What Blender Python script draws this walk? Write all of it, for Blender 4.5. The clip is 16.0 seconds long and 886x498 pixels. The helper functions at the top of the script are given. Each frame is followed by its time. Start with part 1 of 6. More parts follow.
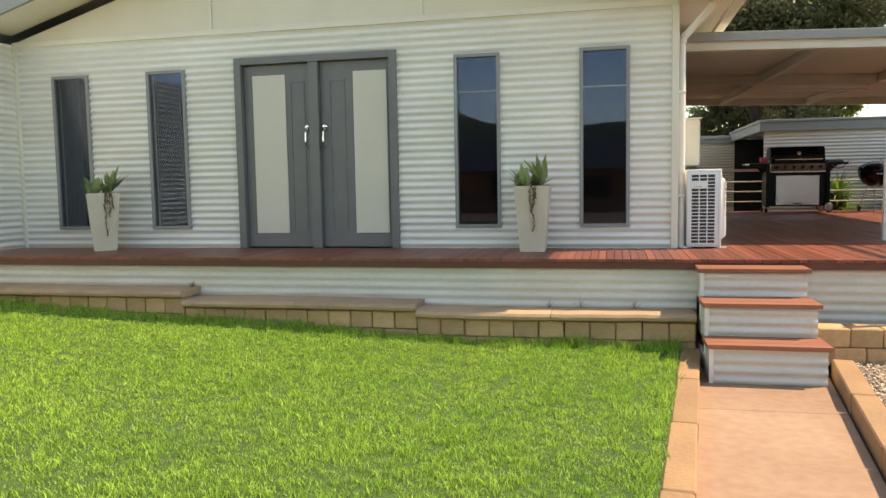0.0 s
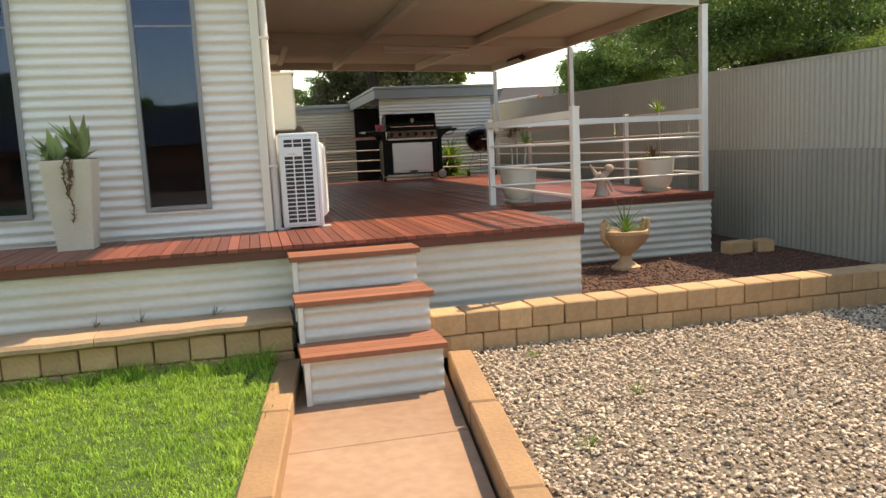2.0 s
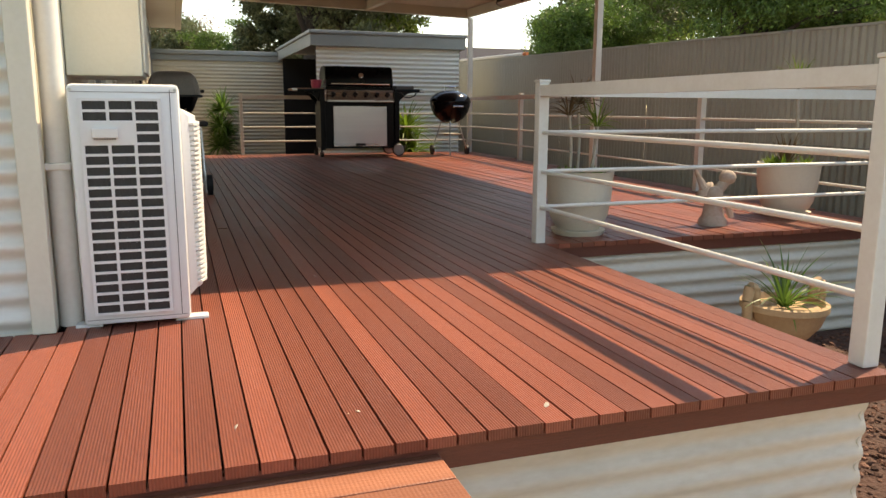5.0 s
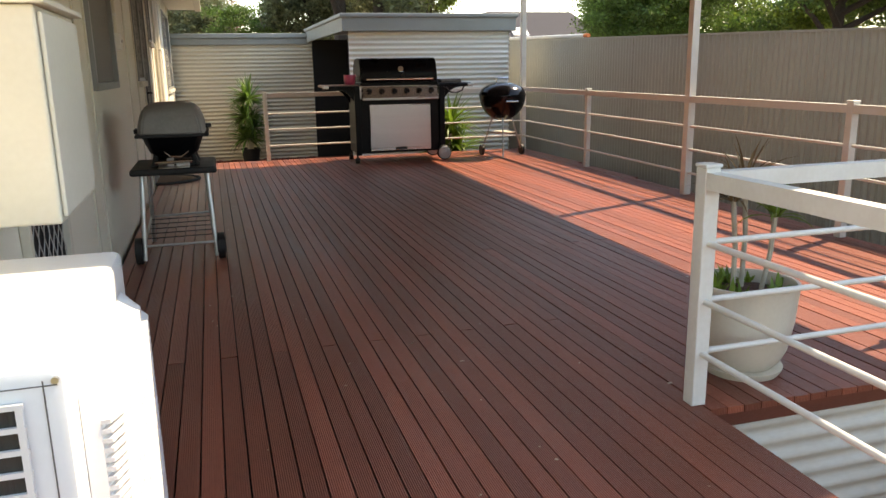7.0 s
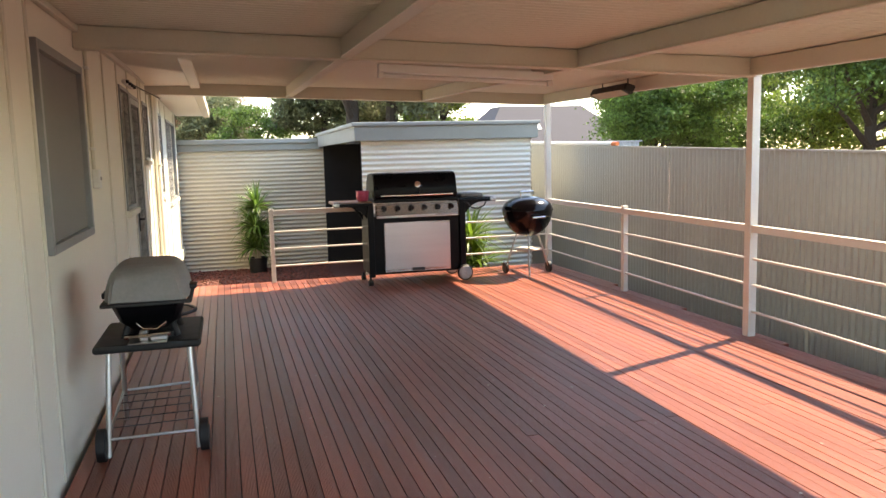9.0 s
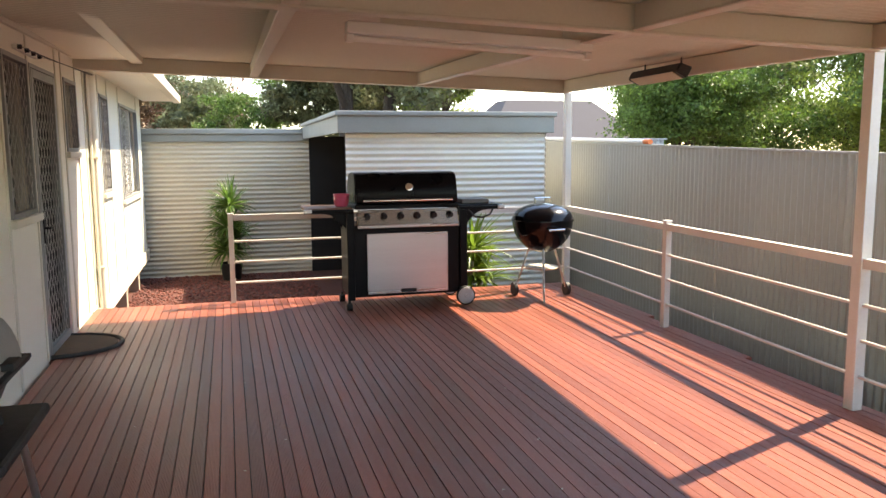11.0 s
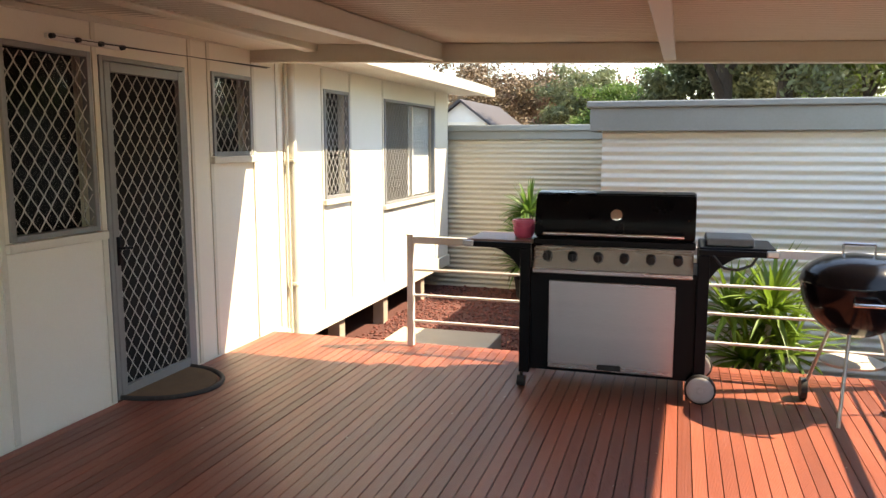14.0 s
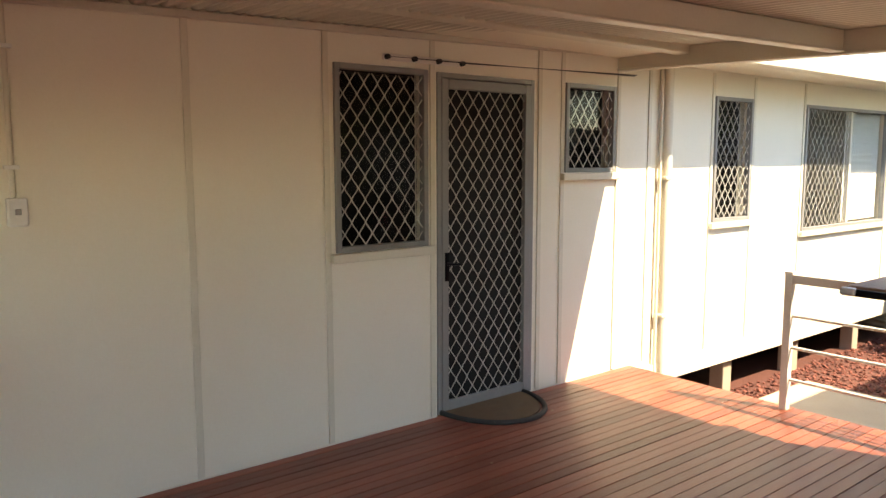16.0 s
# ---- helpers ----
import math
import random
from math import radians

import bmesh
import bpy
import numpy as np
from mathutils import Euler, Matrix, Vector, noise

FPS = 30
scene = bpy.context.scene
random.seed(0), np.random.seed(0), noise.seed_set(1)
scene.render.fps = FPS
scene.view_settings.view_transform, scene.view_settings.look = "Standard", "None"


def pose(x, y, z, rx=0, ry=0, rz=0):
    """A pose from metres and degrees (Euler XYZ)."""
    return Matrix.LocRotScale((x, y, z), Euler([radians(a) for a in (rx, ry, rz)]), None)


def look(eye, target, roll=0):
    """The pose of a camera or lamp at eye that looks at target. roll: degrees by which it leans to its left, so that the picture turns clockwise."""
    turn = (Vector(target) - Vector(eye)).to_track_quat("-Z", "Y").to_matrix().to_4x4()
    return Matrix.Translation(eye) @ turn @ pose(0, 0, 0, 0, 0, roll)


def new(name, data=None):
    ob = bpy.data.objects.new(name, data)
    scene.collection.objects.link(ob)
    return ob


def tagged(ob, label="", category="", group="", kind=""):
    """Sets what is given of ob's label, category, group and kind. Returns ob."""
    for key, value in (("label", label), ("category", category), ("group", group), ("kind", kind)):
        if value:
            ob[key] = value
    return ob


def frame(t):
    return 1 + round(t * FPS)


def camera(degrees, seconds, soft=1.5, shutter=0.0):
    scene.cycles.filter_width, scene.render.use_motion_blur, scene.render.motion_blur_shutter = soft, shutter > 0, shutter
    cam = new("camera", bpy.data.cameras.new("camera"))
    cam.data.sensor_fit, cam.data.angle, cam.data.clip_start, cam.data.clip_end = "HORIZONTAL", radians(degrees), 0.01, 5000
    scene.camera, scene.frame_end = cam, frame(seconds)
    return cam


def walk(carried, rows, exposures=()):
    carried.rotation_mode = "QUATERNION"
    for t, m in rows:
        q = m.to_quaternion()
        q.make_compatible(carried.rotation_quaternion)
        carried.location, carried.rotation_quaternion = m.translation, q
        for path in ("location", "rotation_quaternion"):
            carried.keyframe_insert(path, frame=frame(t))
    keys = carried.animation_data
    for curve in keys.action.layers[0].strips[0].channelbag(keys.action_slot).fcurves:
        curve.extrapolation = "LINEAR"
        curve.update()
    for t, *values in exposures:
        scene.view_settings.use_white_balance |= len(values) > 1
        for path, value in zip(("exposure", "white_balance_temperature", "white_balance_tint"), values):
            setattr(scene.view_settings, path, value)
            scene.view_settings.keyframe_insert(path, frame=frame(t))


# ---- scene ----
cam = camera(60.4, 16.0)
PATH = [
    (0, (-0.075, 0.208, 1.313), (-0.511, 2.153, 1.146), -1.0),
    (0.5, (0.147, 0.425, 1.273), (0.043, 2.416, 1.116), -1.8),
    (1, (0.249, 0.708, 1.291), (0.414, 2.694, 1.118), -1.5),
    (1.5, (0.324, 1.176, 1.258), (0.681, 3.133, 1.043), -2.1),
    (2, (0.412, 1.734, 1.245), (0.881, 3.661, 0.983), -2.8),
    (2.5, (0.482, 2.329, 1.278), (0.971, 4.243, 0.97), -2.0),
    (3, (0.553, 2.968, 1.261), (1.085, 4.867, 0.926), -1.1),
    (3.2, (0.606, 3.236, 1.242), (1.154, 5.125, 0.881), -0.7),
    (5.3, (0.982, 5.683, 1.361), (1.631, 7.539, 0.995), 0.2),
    (5.5, (1.022, 5.877, 1.373), (1.665, 7.733, 0.999), -0.0),
    (6, (1.113, 6.279, 1.567), (1.731, 8.14, 1.173), 0.3),
    (6.5, (1.123, 6.599, 1.695), (1.711, 8.464, 1.276), -0.3),
    (7, (1.167, 6.834, 1.812), (1.72, 8.7, 1.351), -1.0),
    (7.5, (1.257, 7.02, 1.926), (1.77, 8.884, 1.415), -1.1),
    (8, (1.285, 7.211, 2.035), (1.798, 9.084, 1.555), -0.9),
    (8.5, (1.285, 7.538, 2.104), (1.821, 9.44, 1.794), -1.5),
    (9, (1.334, 7.786, 2.132), (1.875, 9.696, 1.89), -1.5),
    (9.5, (1.433, 8.123, 2.144), (1.965, 10.036, 1.905), 0.0),
    (10, (1.533, 8.553, 2.112), (2.065, 10.464, 1.857), -0.0),
    (10.2, (1.545, 8.702, 2.1), (2.091, 10.61, 1.849), -0.4),
    (12.3, (2.779, 10.494, 2.267), (3.15, 12.436, 1.964), -1.0),
    (12.5, (2.918, 10.65, 2.246), (3.209, 12.604, 1.935), -0.6),
    (13, (3.249, 10.991, 2.252), (3.29, 12.967, 1.946), -0.5),
    (13.5, (3.61, 11.244, 2.256), (3.285, 13.196, 1.963), -0.2),
    (14, (3.852, 11.529, 2.256), (3.266, 13.422, 1.984), 0.0),
    (14.5, (3.983, 11.801, 2.273), (3.2, 13.624, 2.022), -0.1),
    (15, (4.18, 12.016, 2.266), (3.151, 13.715, 2.029), 0.3),
    (15.5, (4.244, 12.248, 2.257), (2.978, 13.779, 2.024), 0.4),
    (16, (4.191, 12.458, 2.267), (2.64, 13.698, 2.032), -0.1),
]

EXPOSURES = [(t, e, k, 12) for t, e, k in ((0.0, 1.45, 9500), (3.2, 1.45, 9500), (5.5, 1.45, 9900), (7.0, 1.95, 9300), (8.0, 2.35, 8800), (9.0, 2.72, 8600), (10.0, 2.78, 8300), (12.5, 2.4, 8500), (13.5, 2.45, 8600), (14.5, 2.6, 8900), (16.0, 2.66, 9400))]
walk(cam, [(t, look(eye, target, roll)) for t, eye, target, roll in PATH], EXPOSURES)

# ---- world and sun ----
SUN_DIR = Vector((1.56, 0.585, 2.05)).normalized()      # towards the sun
world = bpy.data.worlds.new("sky")
scene.world = world
world.use_nodes = True
wn = world.node_tree
sky = wn.nodes.new("ShaderNodeTexSky")
sky.sky_type = "NISHITA"
sky.sun_disc = False
sky.sun_elevation = math.asin(SUN_DIR.z)
sky.sun_rotation = math.atan2(SUN_DIR.x, SUN_DIR.y)
sky.air_density, sky.dust_density, sky.ozone_density = 1.0, 0.12, 1.8
wn.links.new(sky.outputs[0], wn.nodes["Background"].inputs[0])
wn.nodes["Background"].inputs[1].default_value = 0.15
sun_data = bpy.data.lights.new("sun", "SUN")
sun_data.energy, sun_data.angle, sun_data.color = 2.7, radians(0.53), (1.0, 0.95, 0.87)
sun = new("sun", sun_data)
sun.matrix_world = look(SUN_DIR * 40, (0, 0, 0))


# ---- materials ----
def material(name, color, color2=None, rough=0.6, metal=0.0, scale=6.0, bump=0.15, bump_scale=60.0, spread=0.5, stretch=(1, 1, 1),
             island=False, per_object=0.0, spec=0.5, coat=0.0, depth=0.01, rough_var=0.12):
    """A surface with broad stains, fine grain and relief, in metres."""
    m = bpy.data.materials.new(name)
    m.use_nodes = True
    nt = m.node_tree
    b = nt.nodes["Principled BSDF"]
    link = nt.links.new
    tc = nt.nodes.new("ShaderNodeTexCoord")
    mp = nt.nodes.new("ShaderNodeMapping")
    mp.inputs["Scale"].default_value = stretch
    link(tc.outputs["Object"], mp.inputs[0])
    n1 = nt.nodes.new("ShaderNodeTexNoise")
    n1.inputs["Scale"].default_value, n1.inputs["Detail"].default_value = scale, 5
    n2 = nt.nodes.new("ShaderNodeTexNoise")
    n2.inputs["Scale"].default_value, n2.inputs["Detail"].default_value = bump_scale, 3
    link(mp.outputs[0], n1.inputs[0]), link(mp.outputs[0], n2.inputs[0])
    c2 = color2 or tuple(c * 0.8 for c in color)
    ramp = nt.nodes.new("ShaderNodeMapRange")
    ramp.inputs[1].default_value, ramp.inputs[2].default_value = 0.5 - spread * 0.5, 0.5 + spread * 0.5
    avg = nt.nodes.new("ShaderNodeMath")
    avg.operation = "MULTIPLY_ADD"
    avg.inputs[1].default_value, avg.inputs[2].default_value = 0.4, 0.0
    link(n2.outputs[0], avg.inputs[0])
    add = nt.nodes.new("ShaderNodeMath")
    add.operation = "MULTIPLY_ADD"
    add.inputs[1].default_value = 0.6
    link(n1.outputs[0], add.inputs[0]), link(avg.outputs[0], add.inputs[2])
    link(add.outputs[0], ramp.inputs[0])
    mix = nt.nodes.new("ShaderNodeMix")
    mix.data_type = "RGBA"
    mix.inputs[6].default_value, mix.inputs[7].default_value = (*c2, 1), (*color, 1)
    link(ramp.outputs[0], mix.inputs[0])
    out = mix.outputs[2]
    if island or per_object:
        hv = nt.nodes.new("ShaderNodeHueSaturation")
        rnd = nt.nodes.new("ShaderNodeNewGeometry").outputs["Random Per Island"] if island else nt.nodes.new("ShaderNodeObjectInfo").outputs["Random"]
        amt = per_object or 0.5
        vr = nt.nodes.new("ShaderNodeMapRange")
        vr.inputs[3].default_value, vr.inputs[4].default_value = 1 - amt, 1 + amt
        link(rnd, vr.inputs[0]), link(vr.outputs[0], hv.inputs["Value"]), link(out, hv.inputs["Color"])
        out = hv.outputs[0]
    link(out, b.inputs["Base Color"])
    rr = nt.nodes.new("ShaderNodeMapRange")
    rr.inputs[3].default_value, rr.inputs[4].default_value = max(0.02, rough - rough_var), min(1, rough + rough_var)
    link(n1.outputs[0], rr.inputs[0]), link(rr.outputs[0], b.inputs["Roughness"])
    b.inputs["Metallic"].default_value = metal
    b.inputs["Specular IOR Level"].default_value = spec
    b.inputs["Coat Weight"].default_value = coat
    if bump:
        bp = nt.nodes.new("ShaderNodeBump")
        bp.inputs["Strength"].default_value, bp.inputs["Distance"].default_value = bump, depth
        link(n2.outputs[0], bp.inputs["Height"]), link(bp.outputs[0], b.inputs["Normal"])
    return m


def reeded(m, period, strength, distance):
    """Adds fine grooves running along y to a material's relief."""
    nt = m.node_tree
    old = next(n for n in nt.nodes if n.type == "BUMP")
    tc = next(n for n in nt.nodes if n.type == "TEX_COORD")
    w = nt.nodes.new("ShaderNodeTexWave")
    w.bands_direction = "X"
    w.inputs["Scale"].default_value = 2 * math.pi / 20 / period
    nt.links.new(tc.outputs["Object"], w.inputs[0])
    bp = nt.nodes.new("ShaderNodeBump")
    bp.inputs["Strength"].default_value, bp.inputs["Distance"].default_value = strength, distance
    nt.links.new(w.outputs["Fac"], bp.inputs["Height"])
    nt.links.new(old.outputs[0], bp.inputs["Normal"])
    nt.links.new(bp.outputs[0], nt.nodes["Principled BSDF"].inputs["Normal"])
    return m


M = {}
M["steel_white"] = material("white_corrugated_steel", (0.74, 0.73, 0.67), (0.62, 0.60, 0.53), 0.42, scale=1.2, bump=0.05, bump_scale=30, stretch=(1, 1, 2.5))
M["skirt"] = material("skirt_steel", (0.66, 0.64, 0.57), (0.50, 0.46, 0.38), 0.5, scale=2.0, bump=0.06, bump_scale=24, stretch=(1, 1, 3))
M["steel_cream"] = material("cream_corrugated_steel", (0.56, 0.505, 0.39), (0.48, 0.425, 0.32), 0.45, scale=1.5, bump=0.05, bump_scale=30)
M["cream"] = material("cream_painted_sheet", (0.82, 0.78, 0.67), (0.76, 0.71, 0.59), 0.5, scale=1.4, bump=0.06, bump_scale=90)
M["cream_trim"] = material("cream_trim_paint", (0.70, 0.66, 0.55), (0.62, 0.58, 0.47), 0.45, scale=4, bump=0.05)
M["gable"] = material("gable_sheet", (0.66, 0.62, 0.50), (0.60, 0.55, 0.43), 0.55, scale=2, bump=0.05)
M["roof_under"] = material("roof_sheet_underside", (0.63, 0.60, 0.51), (0.56, 0.53, 0.44), 0.5, scale=1.2, bump=0.04)
M["beam"] = material("beam_paint", (0.60, 0.56, 0.47), (0.53, 0.49, 0.40), 0.45, scale=3, bump=0.05)
M["grey_green"] = material("grey_green_fence_steel", (0.39, 0.385, 0.33), (0.31, 0.305, 0.26), 0.45, scale=1.3, bump=0.05, bump_scale=30, stretch=(1, 1, 0.5))
M["fence_low"] = material("darker_lower_fence_steel", (0.29, 0.285, 0.25), (0.21, 0.205, 0.175), 0.55, scale=1.5, bump=0.05, bump_scale=30, stretch=(1, 1, 0.4))
M["grey_cap"] = material("grey_capping_paint", (0.27, 0.28, 0.26), (0.22, 0.23, 0.21), 0.45, scale=3, bump=0.05)
M["grey_paint"] = material("grey_door_paint", (0.155, 0.155, 0.15), (0.12, 0.12, 0.115), 0.4, scale=5, bump=0.06)
M["grey_frame"] = material("grey_window_frame", (0.25, 0.25, 0.245), (0.21, 0.21, 0.205), 0.35, scale=6, bump=0.03)
M["door_panel"] = material("cream_blind_panel", (0.58, 0.55, 0.46), (0.53, 0.50, 0.41), 0.6, scale=3, bump=0.04)
M["deck"] = reeded(material("red_stained_decking", (0.315, 0.088, 0.050), (0.15, 0.042, 0.028), 0.39, spec=0.48, scale=2.2, bump=0.2, bump_scale=45, stretch=(4, 0.5, 1), per_object=0.28, depth=0.004), 0.0065, 0.45, 0.002)
M["tread"] = reeded(material("weathered_tread_timber", (0.36, 0.135, 0.070), (0.19, 0.065, 0.038), 0.5, spec=0.4, scale=3, bump=0.3, bump_scale=50, stretch=(0.5, 5, 1), per_object=0.25, depth=0.004), 0.009, 0.2, 0.002)
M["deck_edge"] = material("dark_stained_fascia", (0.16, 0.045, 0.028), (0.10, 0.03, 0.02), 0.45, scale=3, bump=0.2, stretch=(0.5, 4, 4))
M["rail"] = material("white_rail_paint", (0.74, 0.72, 0.66), (0.64, 0.60, 0.53), 0.38, scale=9, bump=0.06)
M["block"] = material("sandstone_block", (0.57, 0.36, 0.195), (0.40, 0.235, 0.11), 0.85, scale=7, bump=0.5, bump_scale=45, per_object=0.16, depth=0.012)
M["cap"] = material("weathered_cap_stone", (0.47, 0.31, 0.19), (0.33, 0.205, 0.12), 0.85, scale=5, bump=0.4, bump_scale=50, per_object=0.1, depth=0.008)
M["kerb"] = material("terracotta_kerb", (0.38, 0.22, 0.11), (0.25, 0.135, 0.068), 0.85, scale=6, bump=0.4, bump_scale=45, per_object=0.1)
M["concrete"] = material("red_dusted_concrete", (0.37, 0.235, 0.155), (0.25, 0.135, 0.08), 0.85, scale=1.1, bump=0.12, bump_scale=14, spread=0.4, per_object=0.12)
M["slab"] = material("pale_concrete_slab", (0.45, 0.38, 0.29), (0.36, 0.29, 0.21), 0.85, scale=3, bump=0.25, bump_scale=60)
M["soil"] = material("dark_soil", (0.095, 0.040, 0.025), (0.05, 0.022, 0.014), 0.95, scale=5, bump=0.9, bump_scale=40, depth=0.03)
M["pebble"] = material("mixed_pebble", (0.67, 0.535, 0.40), (0.33, 0.24, 0.17), 0.8, scale=9, bump=0.2, bump_scale=80, island=True, per_object=0.55)
M["mulch"] = material("red_scoria", (0.19, 0.06, 0.042), (0.11, 0.036, 0.028), 0.9, scale=9, bump=0.4, bump_scale=80, island=True, per_object=0.5)
M["chip"] = material("bark_chip", (0.17, 0.075, 0.045), (0.08, 0.035, 0.022), 0.9, scale=9, bump=0.3, bump_scale=80, island=True, per_object=0.5)
M["mulch_bed"] = material("red_scoria_bed", (0.13, 0.042, 0.03), (0.08, 0.028, 0.02), 0.95, scale=12, bump=0.9, bump_scale=60, depth=0.02)
M["gravel_base"] = material("gravel_fines", (0.22, 0.17, 0.12), (0.13, 0.10, 0.075), 0.95, scale=6, bump=0.8, bump_scale=60, depth=0.02)
M["turf"] = material("turf_base", (0.06, 0.115, 0.018), (0.035, 0.07, 0.011), 0.9, scale=3, bump=0.8, bump_scale=70, depth=0.02)
M["grass"] = material("grass_blade", (0.42, 0.58, 0.11), (0.21, 0.40, 0.055), 0.55, scale=1.6, bump=0.0, bump_scale=8, island=True, per_object=0.55, spec=0.3)
M["earth"] = material("dry_earth", (0.28, 0.17, 0.10), (0.20, 0.12, 0.07), 0.95, scale=0.6, bump=0.5, bump_scale=8)
M["ac_white"] = material("white_appliance_paint", (0.74, 0.74, 0.72), (0.68, 0.68, 0.66), 0.35, scale=4, bump=0.03)
M["ac_dark"] = material("dark_coil_fins", (0.05, 0.048, 0.046), (0.03, 0.03, 0.03), 0.5, metal=0.4, scale=20, bump=0.4, bump_scale=160, stretch=(1, 1, 0.2))
M["black"] = material("black_enamel", (0.004, 0.004, 0.005), (0.003, 0.003, 0.004), 0.35, spec=0.12, scale=8, bump=0.03, rough_var=0.08)
M["black_gloss"] = material("glossy_black_enamel", (0.004, 0.004, 0.006), (0.003, 0.003, 0.004), 0.16, scale=6, bump=0.0, coat=0.0, rough_var=0.05, spec=0.28)
M["hood_black"] = material("satin_black_hood", (0.003, 0.003, 0.004), (0.002, 0.002, 0.003), 0.3, spec=0.12, scale=6, bump=0.02)
M["black_matt"] = material("matt_black_plastic", (0.012, 0.012, 0.012), (0.008, 0.008, 0.008), 0.6, scale=12, bump=0.1)
M["grill_lid"] = material("weathered_cast_lid", (0.27, 0.25, 0.23), (0.19, 0.178, 0.16), 0.55, scale=8, bump=0.1)
M["lid_grey"] = material("weathered_lid_and_seam_shade", (0.16, 0.15, 0.14), (0.11, 0.105, 0.095), 0.5, scale=8, bump=0.08)
M["steel"] = material("brushed_stainless_steel", (0.46, 0.44, 0.44), (0.37, 0.35, 0.355), 0.3, metal=1.0, scale=3, bump=0.06, bump_scale=120, stretch=(0.15, 1, 3))
# stainless panel with the brown it reflects painted into its colour
M["steel_brown"] = material("brown_reflection_steel", (0.30, 0.25, 0.22), (0.20, 0.165, 0.145), 0.25, metal=1.0, scale=3, bump=0.06, bump_scale=120, stretch=(0.15, 1, 3))
M["alu"] = material("satin_aluminium", (0.60, 0.60, 0.58), (0.50, 0.50, 0.48), 0.35, metal=1.0, scale=9, bump=0.04)
M["chrome"] = material("chrome", (0.75, 0.75, 0.75), (0.68, 0.68, 0.68), 0.12, metal=1.0, scale=9, bump=0.0, rough_var=0.05)
M["wheel_grey"] = material("pale_grey_plastic", (0.42, 0.40, 0.38), (0.34, 0.32, 0.30), 0.5, scale=9, bump=0.05)
M["pot_white"] = material("cream_ribbed_pot", (0.64, 0.58, 0.47), (0.54, 0.47, 0.36), 0.75, scale=6, bump=0.2, bump_scale=50)
M["pot_glaze"] = material("stone_glazed_pot", (0.62, 0.57, 0.48), (0.54, 0.49, 0.40), 0.5, scale=4, bump=0.08)
M["urn"] = material("sandstone_urn", (0.55, 0.37, 0.21), (0.42, 0.26, 0.14), 0.85, scale=7, bump=0.35, bump_scale=50)
M["statue"] = material("weathered_statue_stone", (0.50, 0.42, 0.35), (0.32, 0.22, 0.17), 0.85, scale=9, bump=0.3)
M["leaf_yucca"] = material("yucca_leaf", (0.14, 0.25, 0.05), (0.075, 0.15, 0.028), 0.45, scale=3, bump=0.0, island=True, per_object=0.4)
M["leaf_bright"] = material("bright_strap_leaf", (0.20, 0.30, 0.04), (0.11, 0.20, 0.025), 0.45, scale=3, bump=0.0, island=True, per_object=0.4)
M["leaf_succ"] = material("grey_green_succulent", (0.34, 0.42, 0.19), (0.20, 0.28, 0.10), 0.5, scale=5, bump=0.0, island=True, per_object=0.3)
M["leaf_dry"] = material("dry_brown_leaf", (0.20, 0.13, 0.06), (0.12, 0.07, 0.03), 0.8, scale=5, bump=0.0, island=True, per_object=0.4)
M["cane"] = material("pale_cane_bark", (0.48, 0.43, 0.35), (0.33, 0.29, 0.22), 0.8, scale=12, bump=0.3)
M["bark"] = material("dark_bark", (0.055, 0.042, 0.034), (0.03, 0.022, 0.018), 0.95, scale=4, bump=0.7, bump_scale=18, depth=0.04)
M["leaf_gum"] = material("gum_leaf", (0.17, 0.19, 0.10), (0.10, 0.12, 0.055), 0.6, scale=0.8, bump=0.0, island=True, per_object=0.45)
M["leaf_russet"] = material("russet_leaf", (0.22, 0.15, 0.085), (0.13, 0.085, 0.045), 0.65, scale=0.8, bump=0.0, island=True, per_object=0.45)
M["leaf_green"] = material("broadleaf_green", (0.15, 0.25, 0.05), (0.04, 0.09, 0.022), 0.5, scale=1.1, bump=0.0, island=True, per_object=0.5)
M["leaf_light"] = material("light_green_leaf", (0.22, 0.30, 0.06), (0.13, 0.21, 0.04), 0.55, scale=0.6, bump=0.0, island=True, per_object=0.45)
M["twig_pink"] = material("bare_pinkish_twig", (0.30, 0.17, 0.13), (0.20, 0.11, 0.085), 0.8, scale=2, bump=0.0, island=True, per_object=0.3)
M["roof_far"] = material("far_roof_sheet", (0.085, 0.08, 0.086), (0.07, 0.067, 0.072), 0.85, scale=1, bump=0.05, spec=0.1)
M["roof_grey"] = material("house_roof_sheet", (0.30, 0.31, 0.29), (0.25, 0.26, 0.24), 0.45, scale=1.4, bump=0.04)
# near-black base that stands in for shade in rooms, gaps and hollows
M["shade_in"] = material("interior_painted_shade", (0.010, 0.009, 0.009), (0.007, 0.0065, 0.006), 0.9, scale=3, bump=0.0)
M["curtain"] = material("grey_curtain", (0.26, 0.24, 0.21), (0.18, 0.17, 0.15), 0.9, scale=4, bump=0.2, stretch=(6, 6, 0.3))
M["mesh_grey"] = material("grey_security_mesh", (0.46, 0.45, 0.42), (0.38, 0.37, 0.34), 0.45, metal=0.0, scale=15, bump=0.0)
M["screen"] = material("grey_insect_screen", (0.22, 0.215, 0.205), (0.19, 0.185, 0.175), 0.7, scale=4, bump=0.2, bump_scale=400)
M["white_plastic"] = material("white_plastic", (0.75, 0.74, 0.70), (0.70, 0.68, 0.63), 0.4, scale=8, bump=0.02)
M["pink"] = material("pink_plastic", (0.80, 0.13, 0.26), (0.70, 0.10, 0.21), 0.4, scale=8, bump=0.02)
